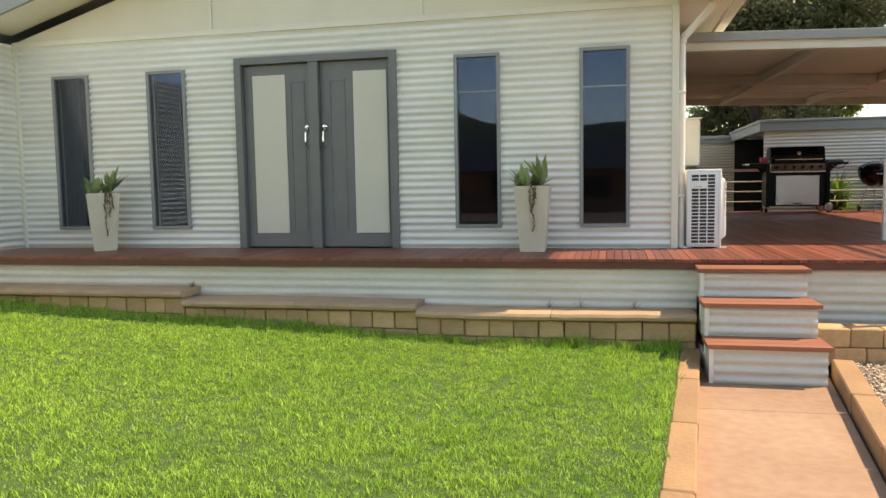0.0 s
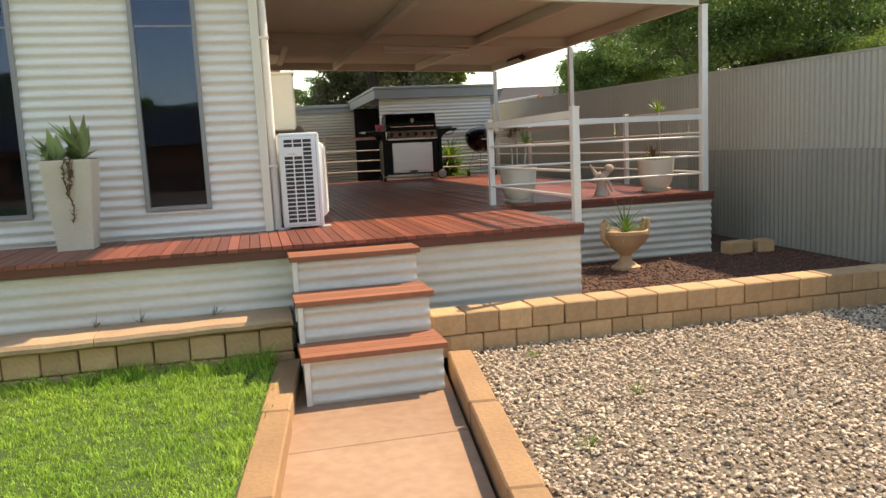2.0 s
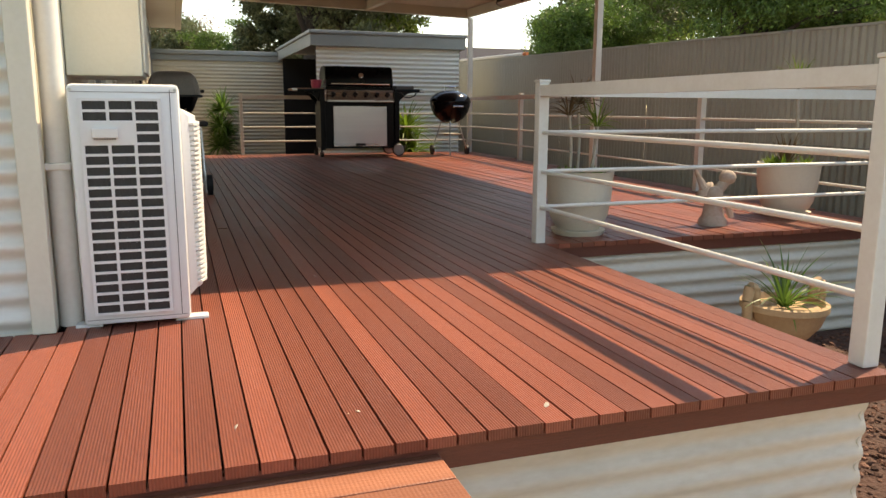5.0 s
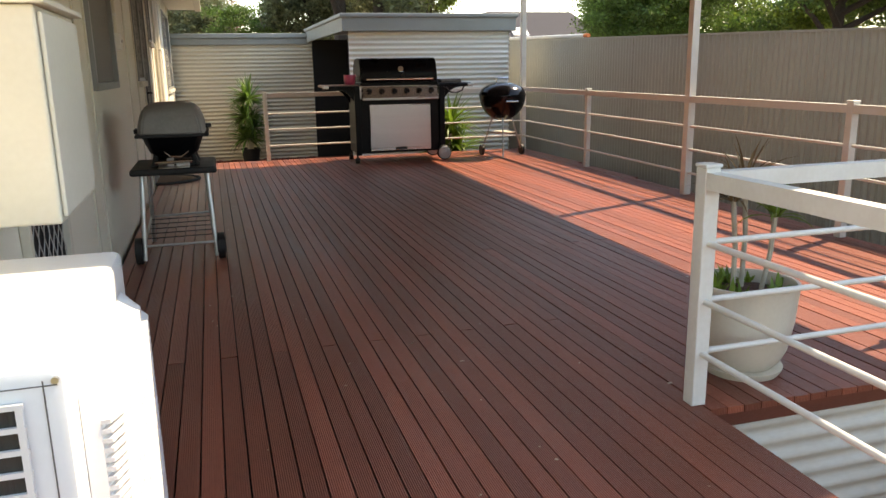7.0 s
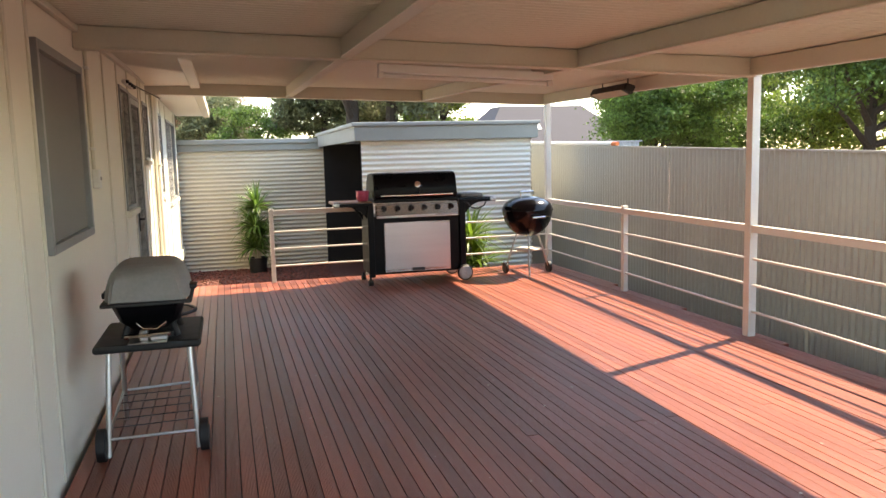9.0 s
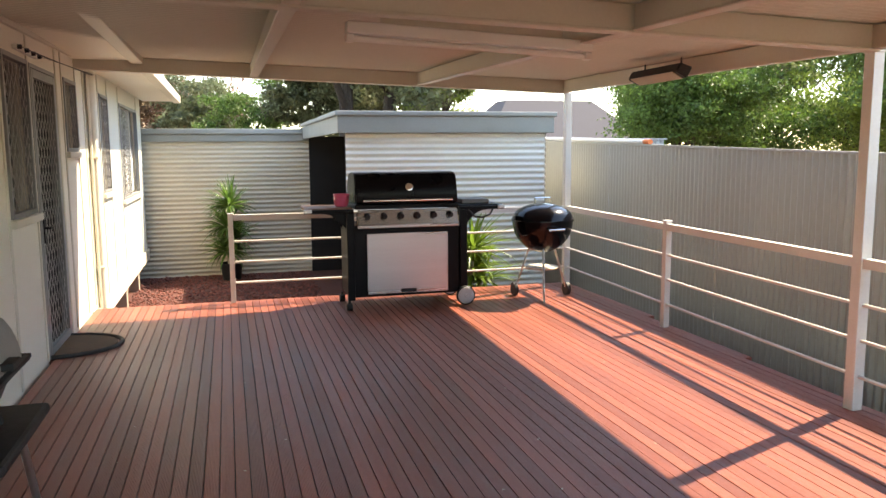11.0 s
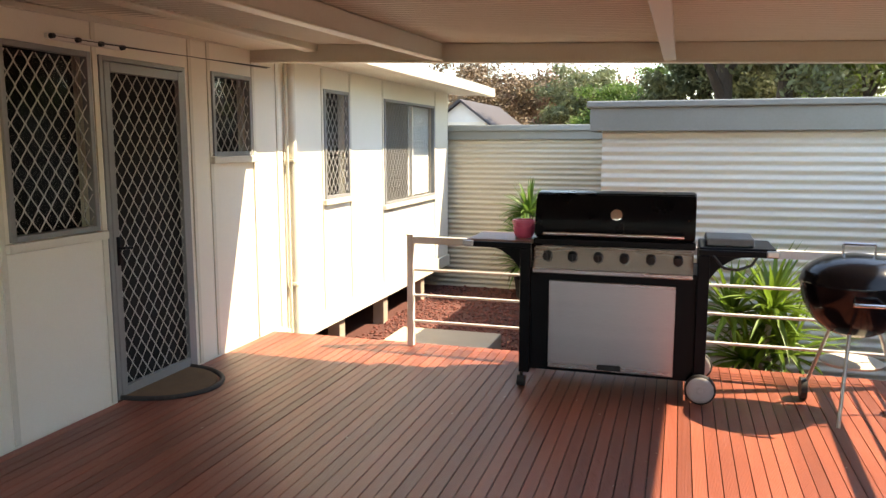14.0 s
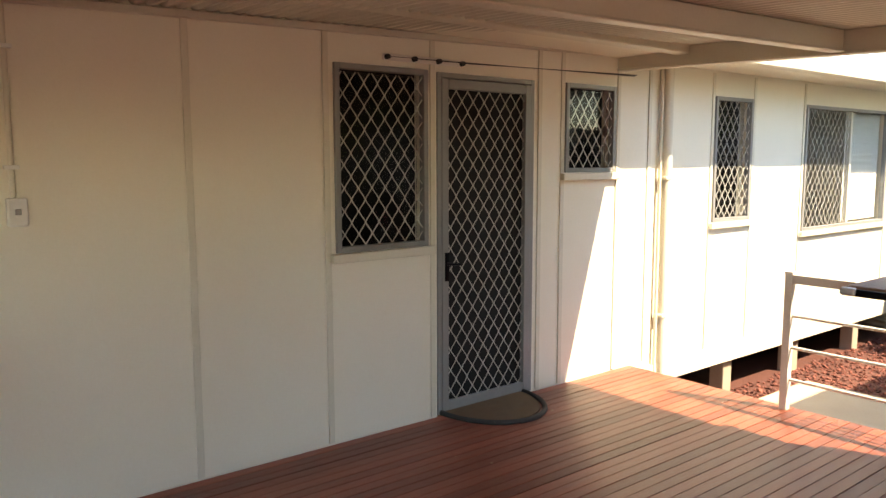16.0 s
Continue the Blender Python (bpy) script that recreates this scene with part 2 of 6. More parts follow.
M["coir"] = material("brown_coir_mat", (0.19, 0.115, 0.06), (0.11, 0.065, 0.035), 0.95, scale=12, bump=0.8, bump_scale=220)
M["rubber"] = material("black_rubber_edge", (0.04, 0.036, 0.034), (0.028, 0.026, 0.025), 0.7, scale=20, bump=0.2)
M["wood_shelf"] = material("timber_side_shelf", (0.26, 0.13, 0.07), (0.18, 0.085, 0.045), 0.5, scale=6, bump=0.15, stretch=(0.4, 4, 4))
M["stump"] = material("grey_concrete_stump", (0.40, 0.34, 0.27), (0.30, 0.25, 0.19), 0.85, scale=6, bump=0.3)
M["blue_steel"] = material("blue_grey_steel", (0.36, 0.42, 0.47), (0.30, 0.35, 0.40), 0.45, scale=2, bump=0.05)
M["bronze"] = material("bronze_reflector", (0.42, 0.27, 0.17), (0.34, 0.21, 0.13), 0.35, metal=0.6, scale=4, bump=0.03)
M["orange"] = material("orange_plastic", (0.75, 0.20, 0.05), (0.62, 0.15, 0.04), 0.5, scale=9, bump=0.05)
M["brick_red"] = material("distant_brick", (0.34, 0.15, 0.08), (0.25, 0.11, 0.06), 0.85, scale=3, bump=0.2)
M["roof_dark"] = material("dark_roof_sheet", (0.035, 0.034, 0.034), (0.025, 0.024, 0.024), 0.6, scale=2, bump=0.05)
M["hill"] = material("far_scrub", (0.05, 0.06, 0.035), (0.03, 0.04, 0.022), 0.95, scale=0.1, bump=0.0)


def glass_material(name, tint, ior=1.5, body=(0.55, 0.60, 0.62, 1)):
    m = bpy.data.materials.new(name)
    m.use_nodes = True
    nt = m.node_tree
    b = nt.nodes["Principled BSDF"]
    b.inputs["Base Color"].default_value = body
    b.inputs["Roughness"].default_value = 0.02
    b.inputs["Transmission Weight"].default_value = 1.0
    b.inputs["IOR"].default_value = ior
    b.inputs["Specular Tint"].default_value = tint
    n = nt.nodes.new("ShaderNodeTexNoise")
    n.inputs["Scale"].default_value = 1.3
    bp = nt.nodes.new("ShaderNodeBump")
    bp.inputs["Strength"].default_value, bp.inputs["Distance"].default_value = 0.01, 0.01
    nt.links.new(n.outputs[0], bp.inputs["Height"]), nt.links.new(bp.outputs[0], b.inputs["Normal"])
    return m


# blue specular tint paints the sky's blue into the front-window reflections
M["glass"] = glass_material("window_glass", (0.36, 0.46, 0.70, 1), 1.7)
M["glass_side"] = glass_material("side_window_glass", (0.5, 0.53, 0.56, 1), 1.25, (0.93, 0.95, 0.95, 1))


def let_through(m, share):
    """Lets part of the light through thin leaves."""
    nt = m.node_tree
    b = nt.nodes["Principled BSDF"]
    tr = nt.nodes.new("ShaderNodeBsdfTranslucent")
    mx = nt.nodes.new("ShaderNodeMixShader")
    mx.inputs[0].default_value = share
    nt.links.new(b.inputs["Base Color"].links[0].from_socket, tr.inputs[0])
    nt.links.new(b.outputs[0], mx.inputs[1]), nt.links.new(tr.outputs[0], mx.inputs[2])
    nt.links.new(mx.outputs[0], nt.nodes["Material Output"].inputs[0])


for key in ("leaf_gum", "leaf_green", "leaf_light", "leaf_yucca", "leaf_bright", "leaf_succ", "grass"):
    let_through(M[key], 0.4)


# ---- builders ----
def mesh_of(name, bm, mat, smooth=False):
    me = bpy.data.meshes.new(name)
    bmesh.ops.recalc_face_normals(bm, faces=bm.faces)
    bm.to_mesh(me)
    bm.free()
    me.materials.append(M[mat])
    if smooth:
        me.polygons.foreach_set("use_smooth", [True] * len(me.polygons))
        me.set_sharp_from_angle(angle=radians(40))
    return me


def part(name, bm, mat, parent=None, label="", smooth=False):
    ob = new(name, mesh_of(name, bm, mat, smooth))
    if parent:
        ob.parent = parent
    if label:
        ob["label"] = label
    return ob


def thing(name, label, category, loc=(0, 0, 0), rz=0.0, group="", kind=""):
    ob = new(name)
    ob.empty_display_size = 0.1
    ob.matrix_basis = pose(*loc, 0, 0, rz)
    return tagged(ob, label, category, group, kind)


def structure(name, bm, mat, label, category="", smooth=False):
    return tagged(part(name, bm, mat, None, "", smooth), label, category, "", "structure")


def box(bm, a, b, bevel=0.0):
    mn = Vector([min(p, q) for p, q in zip(a, b)])
    mx = Vector([max(p, q) for p, q in zip(a, b)])
    r = bmesh.ops.create_cube(bm, size=1.0, matrix=Matrix.Translation((mn + mx) / 2) @ Matrix.Diagonal((*(mx - mn), 1)))
    if bevel:
        edges = list({e for v in r["verts"] for e in v.link_edges})
        bmesh.ops.bevel(bm, geom=edges, offset=bevel, segments=2, affect="EDGES", profile=0.5)
    return bm


def slab8(bm, pts):
    """A six-faced solid from four bottom and four top corners."""
    v = [bm.verts.new(p) for p in pts]
    for f in ((3, 2, 1, 0), (4, 5, 6, 7), (0, 1, 5, 4), (1, 2, 6, 5), (2, 3, 7, 6), (3, 0, 4, 7)):
        bm.faces.new([v[i] for i in f])
    return bm


def rod(bm, p, q, r0, r1=None, seg=10):
    r1 = r0 if r1 is None else r1
    p, q = Vector(p), Vector(q)
    d = q - p
    m = Matrix.Translation((p + q) / 2) @ d.to_track_quat("Z", "Y").to_matrix().to_4x4()
    bmesh.ops.create_cone(bm, cap_ends=True, segments=seg, radius1=r0, radius2=r1, depth=d.length, matrix=m)
    return bm


def pipe(bm, pts, r, seg=8):
    for p, q in zip(pts, pts[1:]):
        rod(bm, p, q, r, r, seg)
    return bm


def lathe(bm, profile, seg=28, centre=(0, 0, 0), wobble=0.0):
    rings = []
    for r, z in profile:
        rings.append([bm.verts.new((centre[0] + (r + wobble * math.sin(5 * a)) * math.cos(a), centre[1] + (r + wobble * math.sin(5 * a)) * math.sin(a), centre[2] + z))
                      for a in [2 * math.pi * i / seg for i in range(seg)]])
    for u, w in zip(rings, rings[1:]):
        for i in range(seg):
            bm.faces.new((u[i], u[(i + 1) % seg], w[(i + 1) % seg], w[i]))
    bm.faces.new(rings[0][::-1]), bm.faces.new(rings[-1])
    return bm


def corrugated(bm, origin, along, up, normal, length, z0, z1, period=0.076, amp=0.0115, steps=8, thick=0.004, phase=0.0):
    """A sheet whose ribs run along one direction; the wave goes over up and stands proud along normal."""
    o, a, u, n = Vector(origin), Vector(along), Vector(up), Vector(normal)
    count = max(2, int(math.ceil((z1 - z0) / period * steps)))
    rows = []
    for i in range(count + 1):
        z = z0 + (z1 - z0) * i / count
        h = amp * math.sin(2 * math.pi * (z + phase) / period)
        rows.append((bm.verts.new(o + u * z + n * h), bm.verts.new(o + a * length + u * z + n * h)))
    for p, q in zip(rows, rows[1:]):
        f = bm.faces.new((p[0], p[1], q[1], q[0]))
        f.smooth = True
    return bm


def holes(span0, span1, z0, z1, openings):
    """Rectangles that tile a wall round its openings, each (s0, s1, z0, z1)."""
    out, cur = [], span0
    for s0, s1, a, b in sorted(openings):
        if s0 > cur:
            out.append((cur, s0, z0, z1))
        if a > z0:
            out.append((s0, s1, z0, a))
        if b < z1:
            out.append((s0, s1, b, z1))
        cur = s1
    if cur < span1:
        out.append((cur, span1, z0, z1))
    return out


DECK = 0.66          # deck surface
FY, SX = 7.95, 0.53  # front wall and side wall planes


# ---- ground ----
def lawn_z(x):
    return -0.05 + 0.24 * min(1.0, max(0.0, (-1.2 - x) / 4.6))


bm = bmesh.new()
bmesh.ops.create_grid(bm, x_segments=60, y_segments=60, size=600)
structure("ground", bm, "earth", "dry reddish earth spreading to the horizon", "ground").location.z = -0.4

bm = bmesh.new()
vs = [[bm.verts.new((x, y, lawn_z(x))) for y in (-9, -4, 0, 3, 6.85)] for x in np.linspace(-14, 0.9, 60)]
for r, s in zip(vs, vs[1:]):
    for i in range(4):
        bm.faces.new((r[i], s[i], s[i + 1], r[i + 1]))
for v in bm.verts:
    if v.co.x > -0.4:
        v.co.x = min(v.co.x, 0.44 + 0.115 * (v.co.y - 6.1))
lawn = structure("lawn", bm, "turf", "bright green mown lawn in front of the deck", "lawn")

path = thing("path", "red-dusted concrete garden path to the steps", "path", kind="structure")


def path_edges(y):
    t = (y + 5) / 11.9
    return -0.78 + 1.42 * t, -0.03 + 1.61 * t


for ya, yb in ((-5.0, -0.2), (-0.194, 2.6), (2.606, 5.26), (5.267, 6.9)):
    (a0, a1), (b0, b1) = path_edges(ya), path_edges(yb)
    dz = random.uniform(-0.004, 0.003)
    bm = bmesh.new()
    slab8(bm, [(a0, ya, -0.4), (a1, ya, -0.4), (b1, yb, -0.4), (b0, yb, -0.4), (a0, ya, -0.15 + dz), (a1, ya, -0.15 + dz), (b1, yb, -0.15 + dz), (b0, yb, -0.15 + dz)])
    bmesh.ops.bevel(bm, geom=list(bm.edges), offset=0.005, segments=1, affect="EDGES")
    part("slab", bm, "concrete", path)

bm = bmesh.new()
slab8(bm, [(-0.6, -9, -0.42), (5.95, -9, -0.42), (5.95, 6.75, -0.42), (1.6, 6.75, -0.42), (-0.6, -9, -0.10), (5.95, -9, -0.10), (5.95, 6.75, -0.10), (1.6, 6.75, -0.10)])
structure("gravel_bed", bm, "gravel_base", "bare soil beneath the loose pebbles", "ground")

bm = bmesh.new()
box(bm, (2.6, 6.6, -0.42), (6.9, 24, 0.0))
structure("garden_bed", bm, "soil", "dark bare soil bed beside the deck", "ground")

bm = bmesh.new()
box(bm, (-4, 17.25, -0.4), (6.85, 24, 0.1))
structure("back_bed", bm, "mulch_bed", "red scoria mulch bed behind the deck", "ground")


# ---- house ----
W1, W2, W3, W4 = (-6.40, -5.92), (-5.18, -4.70), (-1.665, -1.19), (-0.40, 0.085)
DOORS = (-4.10, -2.27)
WZ = (0.87, 2.635)
front_open = [(*W1, *WZ), (*W2, *WZ), (*DOORS, DECK, 2.72), (*W3, *WZ), (*W4, *WZ)]
front_wall = thing("wall_front", "white corrugated steel front wall", "wall", kind="structure")
bm = bmesh.new()
for s0, s1, a, b in holes(-6.9, SX - 0.003, -0.2, 3.02, [o if o[2] > DECK else (o[0], o[1], -0.2, o[3]) for o in front_open]):
    box(bm, (s0, FY + 0.012, a), (s1, FY + 0.13, b))
part("wall_frame", bm, "cream", front_wall)
bm = bmesh.new()
for s0, s1, a, b in holes(-6.9, SX - 0.02, DECK, 3.02, front_open):
    corrugated(bm, (s0, FY, 0), (1, 0, 0), (0, 0, 1), (0, -1, 0), s1 - s0, a, b)
part("cladding", bm, "steel_white", front_wall, "white horizontal corrugated steel cladding")
bm = bmesh.new()
box(bm, (SX - 0.055, FY - 0.03, DECK), (SX + 0.012, FY + 0.04, 3.0), 0.004)
part("corner_trim", bm, "cream_trim", front_wall, "cream corner flashing")
bm = bmesh.new()
box(bm, (-6.93, FY - 0.03, DECK), (-6.86, FY + 0.02, 3.0), 0.004)
part("corner_trim", bm, "cream_trim", front_wall, "cream corner flashing")

# gable above the front wall
RX, EZ, EX = -3.19, 3.0, 1.03
SLOPE = 0.30
gable = thing("gable", "cream sheeted gable above the front wall", "gable", kind="structure")
bm = bmesh.new()
v = [(-6.95, FY - 0.002, 3.02), (SX, FY - 0.002, 3.02), (RX, FY - 0.002, 3.02 + SLOPE * (SX - RX))]
f1 = [bm.verts.new(p) for p in v]
f2 = [bm.verts.new((p[0], p[1] + 0.1, p[2])) for p in v]
bm.faces.new(f1), bm.faces.new(f2[::-1])
for i in range(3):
    bm.faces.new((f1[i], f1[(i + 1) % 3], f2[(i + 1) % 3], f2[i]))
part("gable_sheet", bm, "gable", gable)
bm = bmesh.new()
box(bm, (-6.9, FY - 0.03, 2.985), (SX, FY - 0.004, 3.045), 0.004)
part("trim", bm, "cream_trim", gable, "cream horizontal trim board")
for x in (-4.36, -1.99):
    bm = bmesh.new()
    box(bm, (x - 0.012, FY - 0.016, 3.046), (x + 0.012, FY - 0.003, 3.0 + SLOPE * (SX - RX) - SLOPE * abs(x - RX)))
    part("cover_strip", bm, "cream_trim", gable)

# roof of the house
def roof_z(x):
    return EZ + 0.1 + SLOPE * (EX + 0.0 - RX - abs(x - RX))


house_roof = thing("house_roof", "grey sheet gable roof with cream eaves", "roof", kind="structure")
LX = 2 * RX - EX
Y0, Y1 = 7.38, 23.0
for xa, nm in ((EX, "roof_sheet"), (LX, "roof_sheet")):
    bm = bmesh.new()
    za, zr = roof_z(xa), roof_z(RX)
    slab8(bm, [(xa, Y0, za), (RX, Y0, zr), (RX, Y1, zr), (xa, Y1, za), (xa, Y0, za + 0.03), (RX, Y0, zr + 0.03), (RX, Y1, zr + 0.03), (xa, Y1, za + 0.03)])
    part(nm, bm, "roof_grey", house_roof)
    bm = bmesh.new()
    slab8(bm, [(xa, Y0 - 0.02, za - 0.13), (RX, Y0 - 0.02, zr - 0.13), (RX, Y0 + 0.02, zr - 0.13), (xa, Y0 + 0.02, za - 0.13),
               (xa, Y0 - 0.02, za + 0.04), (RX, Y0 - 0.02, zr + 0.04), (RX, Y0 + 0.02, zr + 0.04), (xa, Y0 + 0.02, za + 0.04)])
    part("barge_board", bm, "grey_cap", house_roof, "grey barge board")
    bm = bmesh.new()
    sx = 1 if xa == EX else -1
    box(bm, (xa, Y0 + 0.02, EZ), (SX + 0.004 if sx > 0 else -6.9, Y1, EZ + 0.02))
    part("soffit", bm, "cream", house_roof, "cream eave lining")
    bm = bmesh.new()
    box(bm, (xa - 0.01, Y0 - 0.02, EZ - 0.03), (xa + 0.1 * sx, Y1, EZ + 0.09), 0.01)
    part("gutter", bm, "cream_trim", house_roof, "cream sheet gutter")
bm = bmesh.new()
slab8(bm, [(LX + 0.5, Y0 + 0.02, roof_z(LX + .5) - 0.12), (RX, Y0 + 0.02, roof_z(RX) - 0.12), (RX, FY - 0.01, roof_z(RX) - 0.12), (LX + 0.5, FY - 0.01, roof_z(LX + .5) - 0.12),
           (LX + 0.5, Y0 + 0.02, roof_z(LX + .5) - 0.1), (RX, Y0 + 0.02, roof_z(RX) - 0.1), (RX, FY - 0.01, roof_z(RX) - 0.1), (LX + 0.5, FY - 0.01, roof_z(LX + .5) - 0.1)])
slab8(bm, [(RX, Y0 + 0.02, roof_z(RX) - 0.12), (EX - 0.02, Y0 + 0.02, roof_z(EX) - 0.12), (EX - 0.02, FY - 0.01, roof_z(EX) - 0.12), (RX, FY - 0.01, roof_z(RX) - 0.12),
           (RX, Y0 + 0.02, roof_z(RX) - 0.1), (EX - 0.02, Y0 + 0.02, roof_z(EX) - 0.1), (EX - 0.02, FY - 0.01, roof_z(EX) - 0.1), (RX, FY - 0.01, roof_z(RX) - 0.1)])
part("soffit", bm, "cream", house_roof, "cream lining of the front overhang")

# wing that comes forward beside the front wall
wing = thing("wall_wing", "white corrugated steel wall of the forward wing", "wall", kind="structure")
bm = bmesh.new()
corrugated(bm, (-6.9, 2.0, 0), (0, 1, 0), (0, 0, 1), (1, 0, 0), FY - 2.0, -0.1, 3.0)
part("cladding", bm, "steel_white", wing)
bm = bmesh.new()
box(bm, (-7.05, 2.0, -0.3), (-6.915, FY, 3.0))
part("wall_frame", bm, "cream", wing)


def tall_window(xa, xb, label):
    w = thing("window_front", label, "window", ((xa + xb) / 2, FY, WZ[0]), kind="structure")
    h, hw = WZ[1] - WZ[0], (xb - xa) / 2
    for a, b in (((-hw, -0.03, 0), (-hw + 0.035, 0.06, h)), ((hw - 0.035, -0.03, 0), (hw, 0.06, h)),
                 ((-hw + 0.035, -0.03, 0), (hw - 0.035, 0.06, 0.035)), ((-hw + 0.035, -0.03, h - 0.035), (hw - 0.035, 0.06, h))):
        bm = bmesh.new()
        box(bm, a, b, 0.004)
        part("window_frame", bm, "grey_frame", w, "grey powder-coated frame")
    bm = bmesh.new()
    box(bm, (-hw + 0.03, 0.0, 0.03), (hw - 0.03, 0.006, h - 0.03))
    part("pane", bm, "glass", w, "dark reflective glass").visible_shadow = False
    if xa > -2:
        bm = bmesh.new()
        box(bm, (-hw + 0.035, -0.006, h - 0.385), (hw - 0.035, -0.001, h - 0.373))
        part("transom", bm, "grey_frame", w, "thin pale glazing bar")
    return w


for a, b in (W1, W2, W3, W4):
    tall_window(a, b, "tall narrow dark glass window in grey frame")
# front room surfaces: their dimness is painted into the colour
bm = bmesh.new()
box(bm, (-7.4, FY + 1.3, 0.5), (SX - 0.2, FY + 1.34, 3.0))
structure("wall_inside", bm, "shade_in", "inner wall of the front room, coloured near-black as shade", "wall")
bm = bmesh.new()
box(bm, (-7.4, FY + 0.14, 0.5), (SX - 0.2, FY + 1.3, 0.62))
structure("floor_inside", bm, "shade_in", "floor of the front room, coloured near-black as shade", "floor")
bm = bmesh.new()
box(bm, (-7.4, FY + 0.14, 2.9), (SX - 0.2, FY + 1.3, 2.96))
structure("ceiling_inside", bm, "shade_in", "ceiling of the front room, coloured near-black as shade", "ceiling")
for xa, xb in ((-6.42, -6.3),):
    c = thing("curtain", "grey curtain gathered beside the window", "curtain", ((xa + xb) / 2, FY + 0.24, 0.62))
    bm = bmesh.new()
    corrugated(bm, (0, 0, 0), (0, 0, 1), (1, 0, 0), (0, -1, 0), 2.2, -0.12, 0.12, 0.06, 0.02)
    part("cloth", bm, "curtain", c)

# double front doors
doors = thing("door_front", "closed grey double front doors with cream panels", "door", (-3.185, FY, DECK), kind="structure")
for a, b in (((-0.915, -0.04, 0), (-0.835, 0.10, 2.06)), ((0.835, -0.04, 0), (0.915, 0.10, 2.06)), ((-0.835, -0.04, 1.985), (0.835, 0.10, 2.06)), ((-0.06, -0.035, 0), (0.05, 0.10, 1.985))):
    bm = bmesh.new()
    box(bm, a, b, 0.006)
    part("door_frame", bm, "grey_paint", doors)
for s in (-1, 1):
    x0, x1 = (-0.832, -0.062) if s < 0 else (0.052, 0.832)
    bm = bmesh.new()
    box(bm, (x0, 0.035, 0.01), (x1, 0.075, 1.982), 0.004)
    leaf = part("door_leaf", bm, "grey_paint", doors, "grey painted timber leaf")
    px0, px1 = (-0.725, -0.345) if s < 0 else (0.425, 0.795)
    bm = bmesh.new()
    box(bm, (px0, 0.018, 0.16), (px1, 0.034, 1.87), 0.003)
    part("panel", bm, "door_panel", leaf, "cream blind panel")
    gx0, gx1 = (-0.30, -0.13) if s < 0 else (0.15, 0.33)
    for a, b in (((gx0, 0.026, 0.2), (gx0 + 0.018, 0.0349, 1.8)), ((gx1 - 0.018, 0.026, 0.2), (gx1, 0.0349, 1.8)), ((gx0 + 0.018, 0.026, 1.782), (gx1 - 0.018, 0.0349, 1.8))):
        bm = bmesh.new()
        box(bm, a, b)
        part("moulding", bm, "grey_paint", leaf)
    hx = -0.10 if s < 0 else 0.10
    bm = bmesh.new()
    lathe(bm, [(0.0, -0.02), (0.028, -0.02), (0.03, 0.0), (0.02, 0.012), (0.0, 0.014)], 16)
    bmesh.ops.transform(bm, matrix=Matrix.Translation((hx, 0.01, 1.30)) @ Matrix.Rotation(radians(90), 4, "X"), verts=bm.verts)
    pipe(bm, [(hx, 0.03, 1.27), (hx, -0.04, 1.24), (hx, -0.045, 1.14), (hx, -0.02, 1.09), (hx, 0.03, 1.075)], 0.011)
    part("door_handle", bm, "chrome", leaf, "chrome pull handle with lock", True)

# side wall along the deck
LW, BD, SW, MW, BW, W0 = (14.62, 15.26), (15.335, 16.16), (16.47, 17.01), (18.33, 18.92), (19.91, 21.82), (11.64, 12.80)
side_open = [(*W0, 1.72, 2.71), (*LW, 1.745, 2.79), (*BD, DECK, 2.785), (*SW, 2.17, 2.79), (*MW, 1.72, 2.79), (*BW, 1.55, 2.785)]
side_wall = thing("wall_side", "cream painted sheet wall with cover strips", "wall", kind="structure")
bm = bmesh.new()
for s0, s1, a, b in holes(FY + 0.132, 17.3, 0.3, 3.1, [o if o[2] > DECK else (o[0], o[1], 0.3, o[3]) for o in side_open if o[0] < 17]):
    box(bm, (SX - 0.12, s0, a), (SX, s1, b))
for s0, s1, a, b in holes(17.3, 22.5, 0.5, 3.1, [o for o in side_open if o[0] > 17]):
    box(bm, (SX - 0.12, s0, a), (SX, s1, b))
part("sheet", bm, "cream", side_wall)
for y, z0, z1 in [(yy, DECK, 3.0) for yy in (9.6, 10.4, 11.2, 11.58, 13.81, 14.57, 15.30, 16.22, 16.445, 17.05, 17.43)] + [(yy, 0.62, 2.98) for yy in (18.30, 18.96, 19.88, 21.87)]:
    bm = bmesh.new()
    box(bm, (SX + 0.001, y - 0.018, z0), (SX + 0.011, y + 0.018, z1), 0.002)
    part("cover_strip", bm, "cream_trim", side_wall)
bm = bmesh.new()
box(bm, (SX + 0.002, 17.25, 0.45), (SX + 0.032, 22.5, 0.61), 0.004)
part("base_board", bm, "cream_trim", side_wall, "cream base board under the cladding")
bm = bmesh.new()
box(bm, (-6, 22.4, 0.45), (SX - 0.002, 22.5, 3.1))
structure("wall_back", bm, "cream", "cream sheet rear wall of the house", "wall")
for y in (17.8, 18.75, 20.0, 21.4):
    st = thing("house_stump", "grey concrete stump under the house", "stump", (SX - 0.10, y, 0.09), group="house stumps")
    bm = bmesh.new()
    box(bm, (-0.07, -0.07, 0), (0.07, 0.07, 0.42), 0.008)
    part("post", bm, "stump", st)
# sheet that carries the underfloor shade in its colour
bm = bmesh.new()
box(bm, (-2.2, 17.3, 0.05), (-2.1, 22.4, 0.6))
structure("wall_underfloor", bm, "shade_in", "sheet painted as shade under the house floor", "wall")
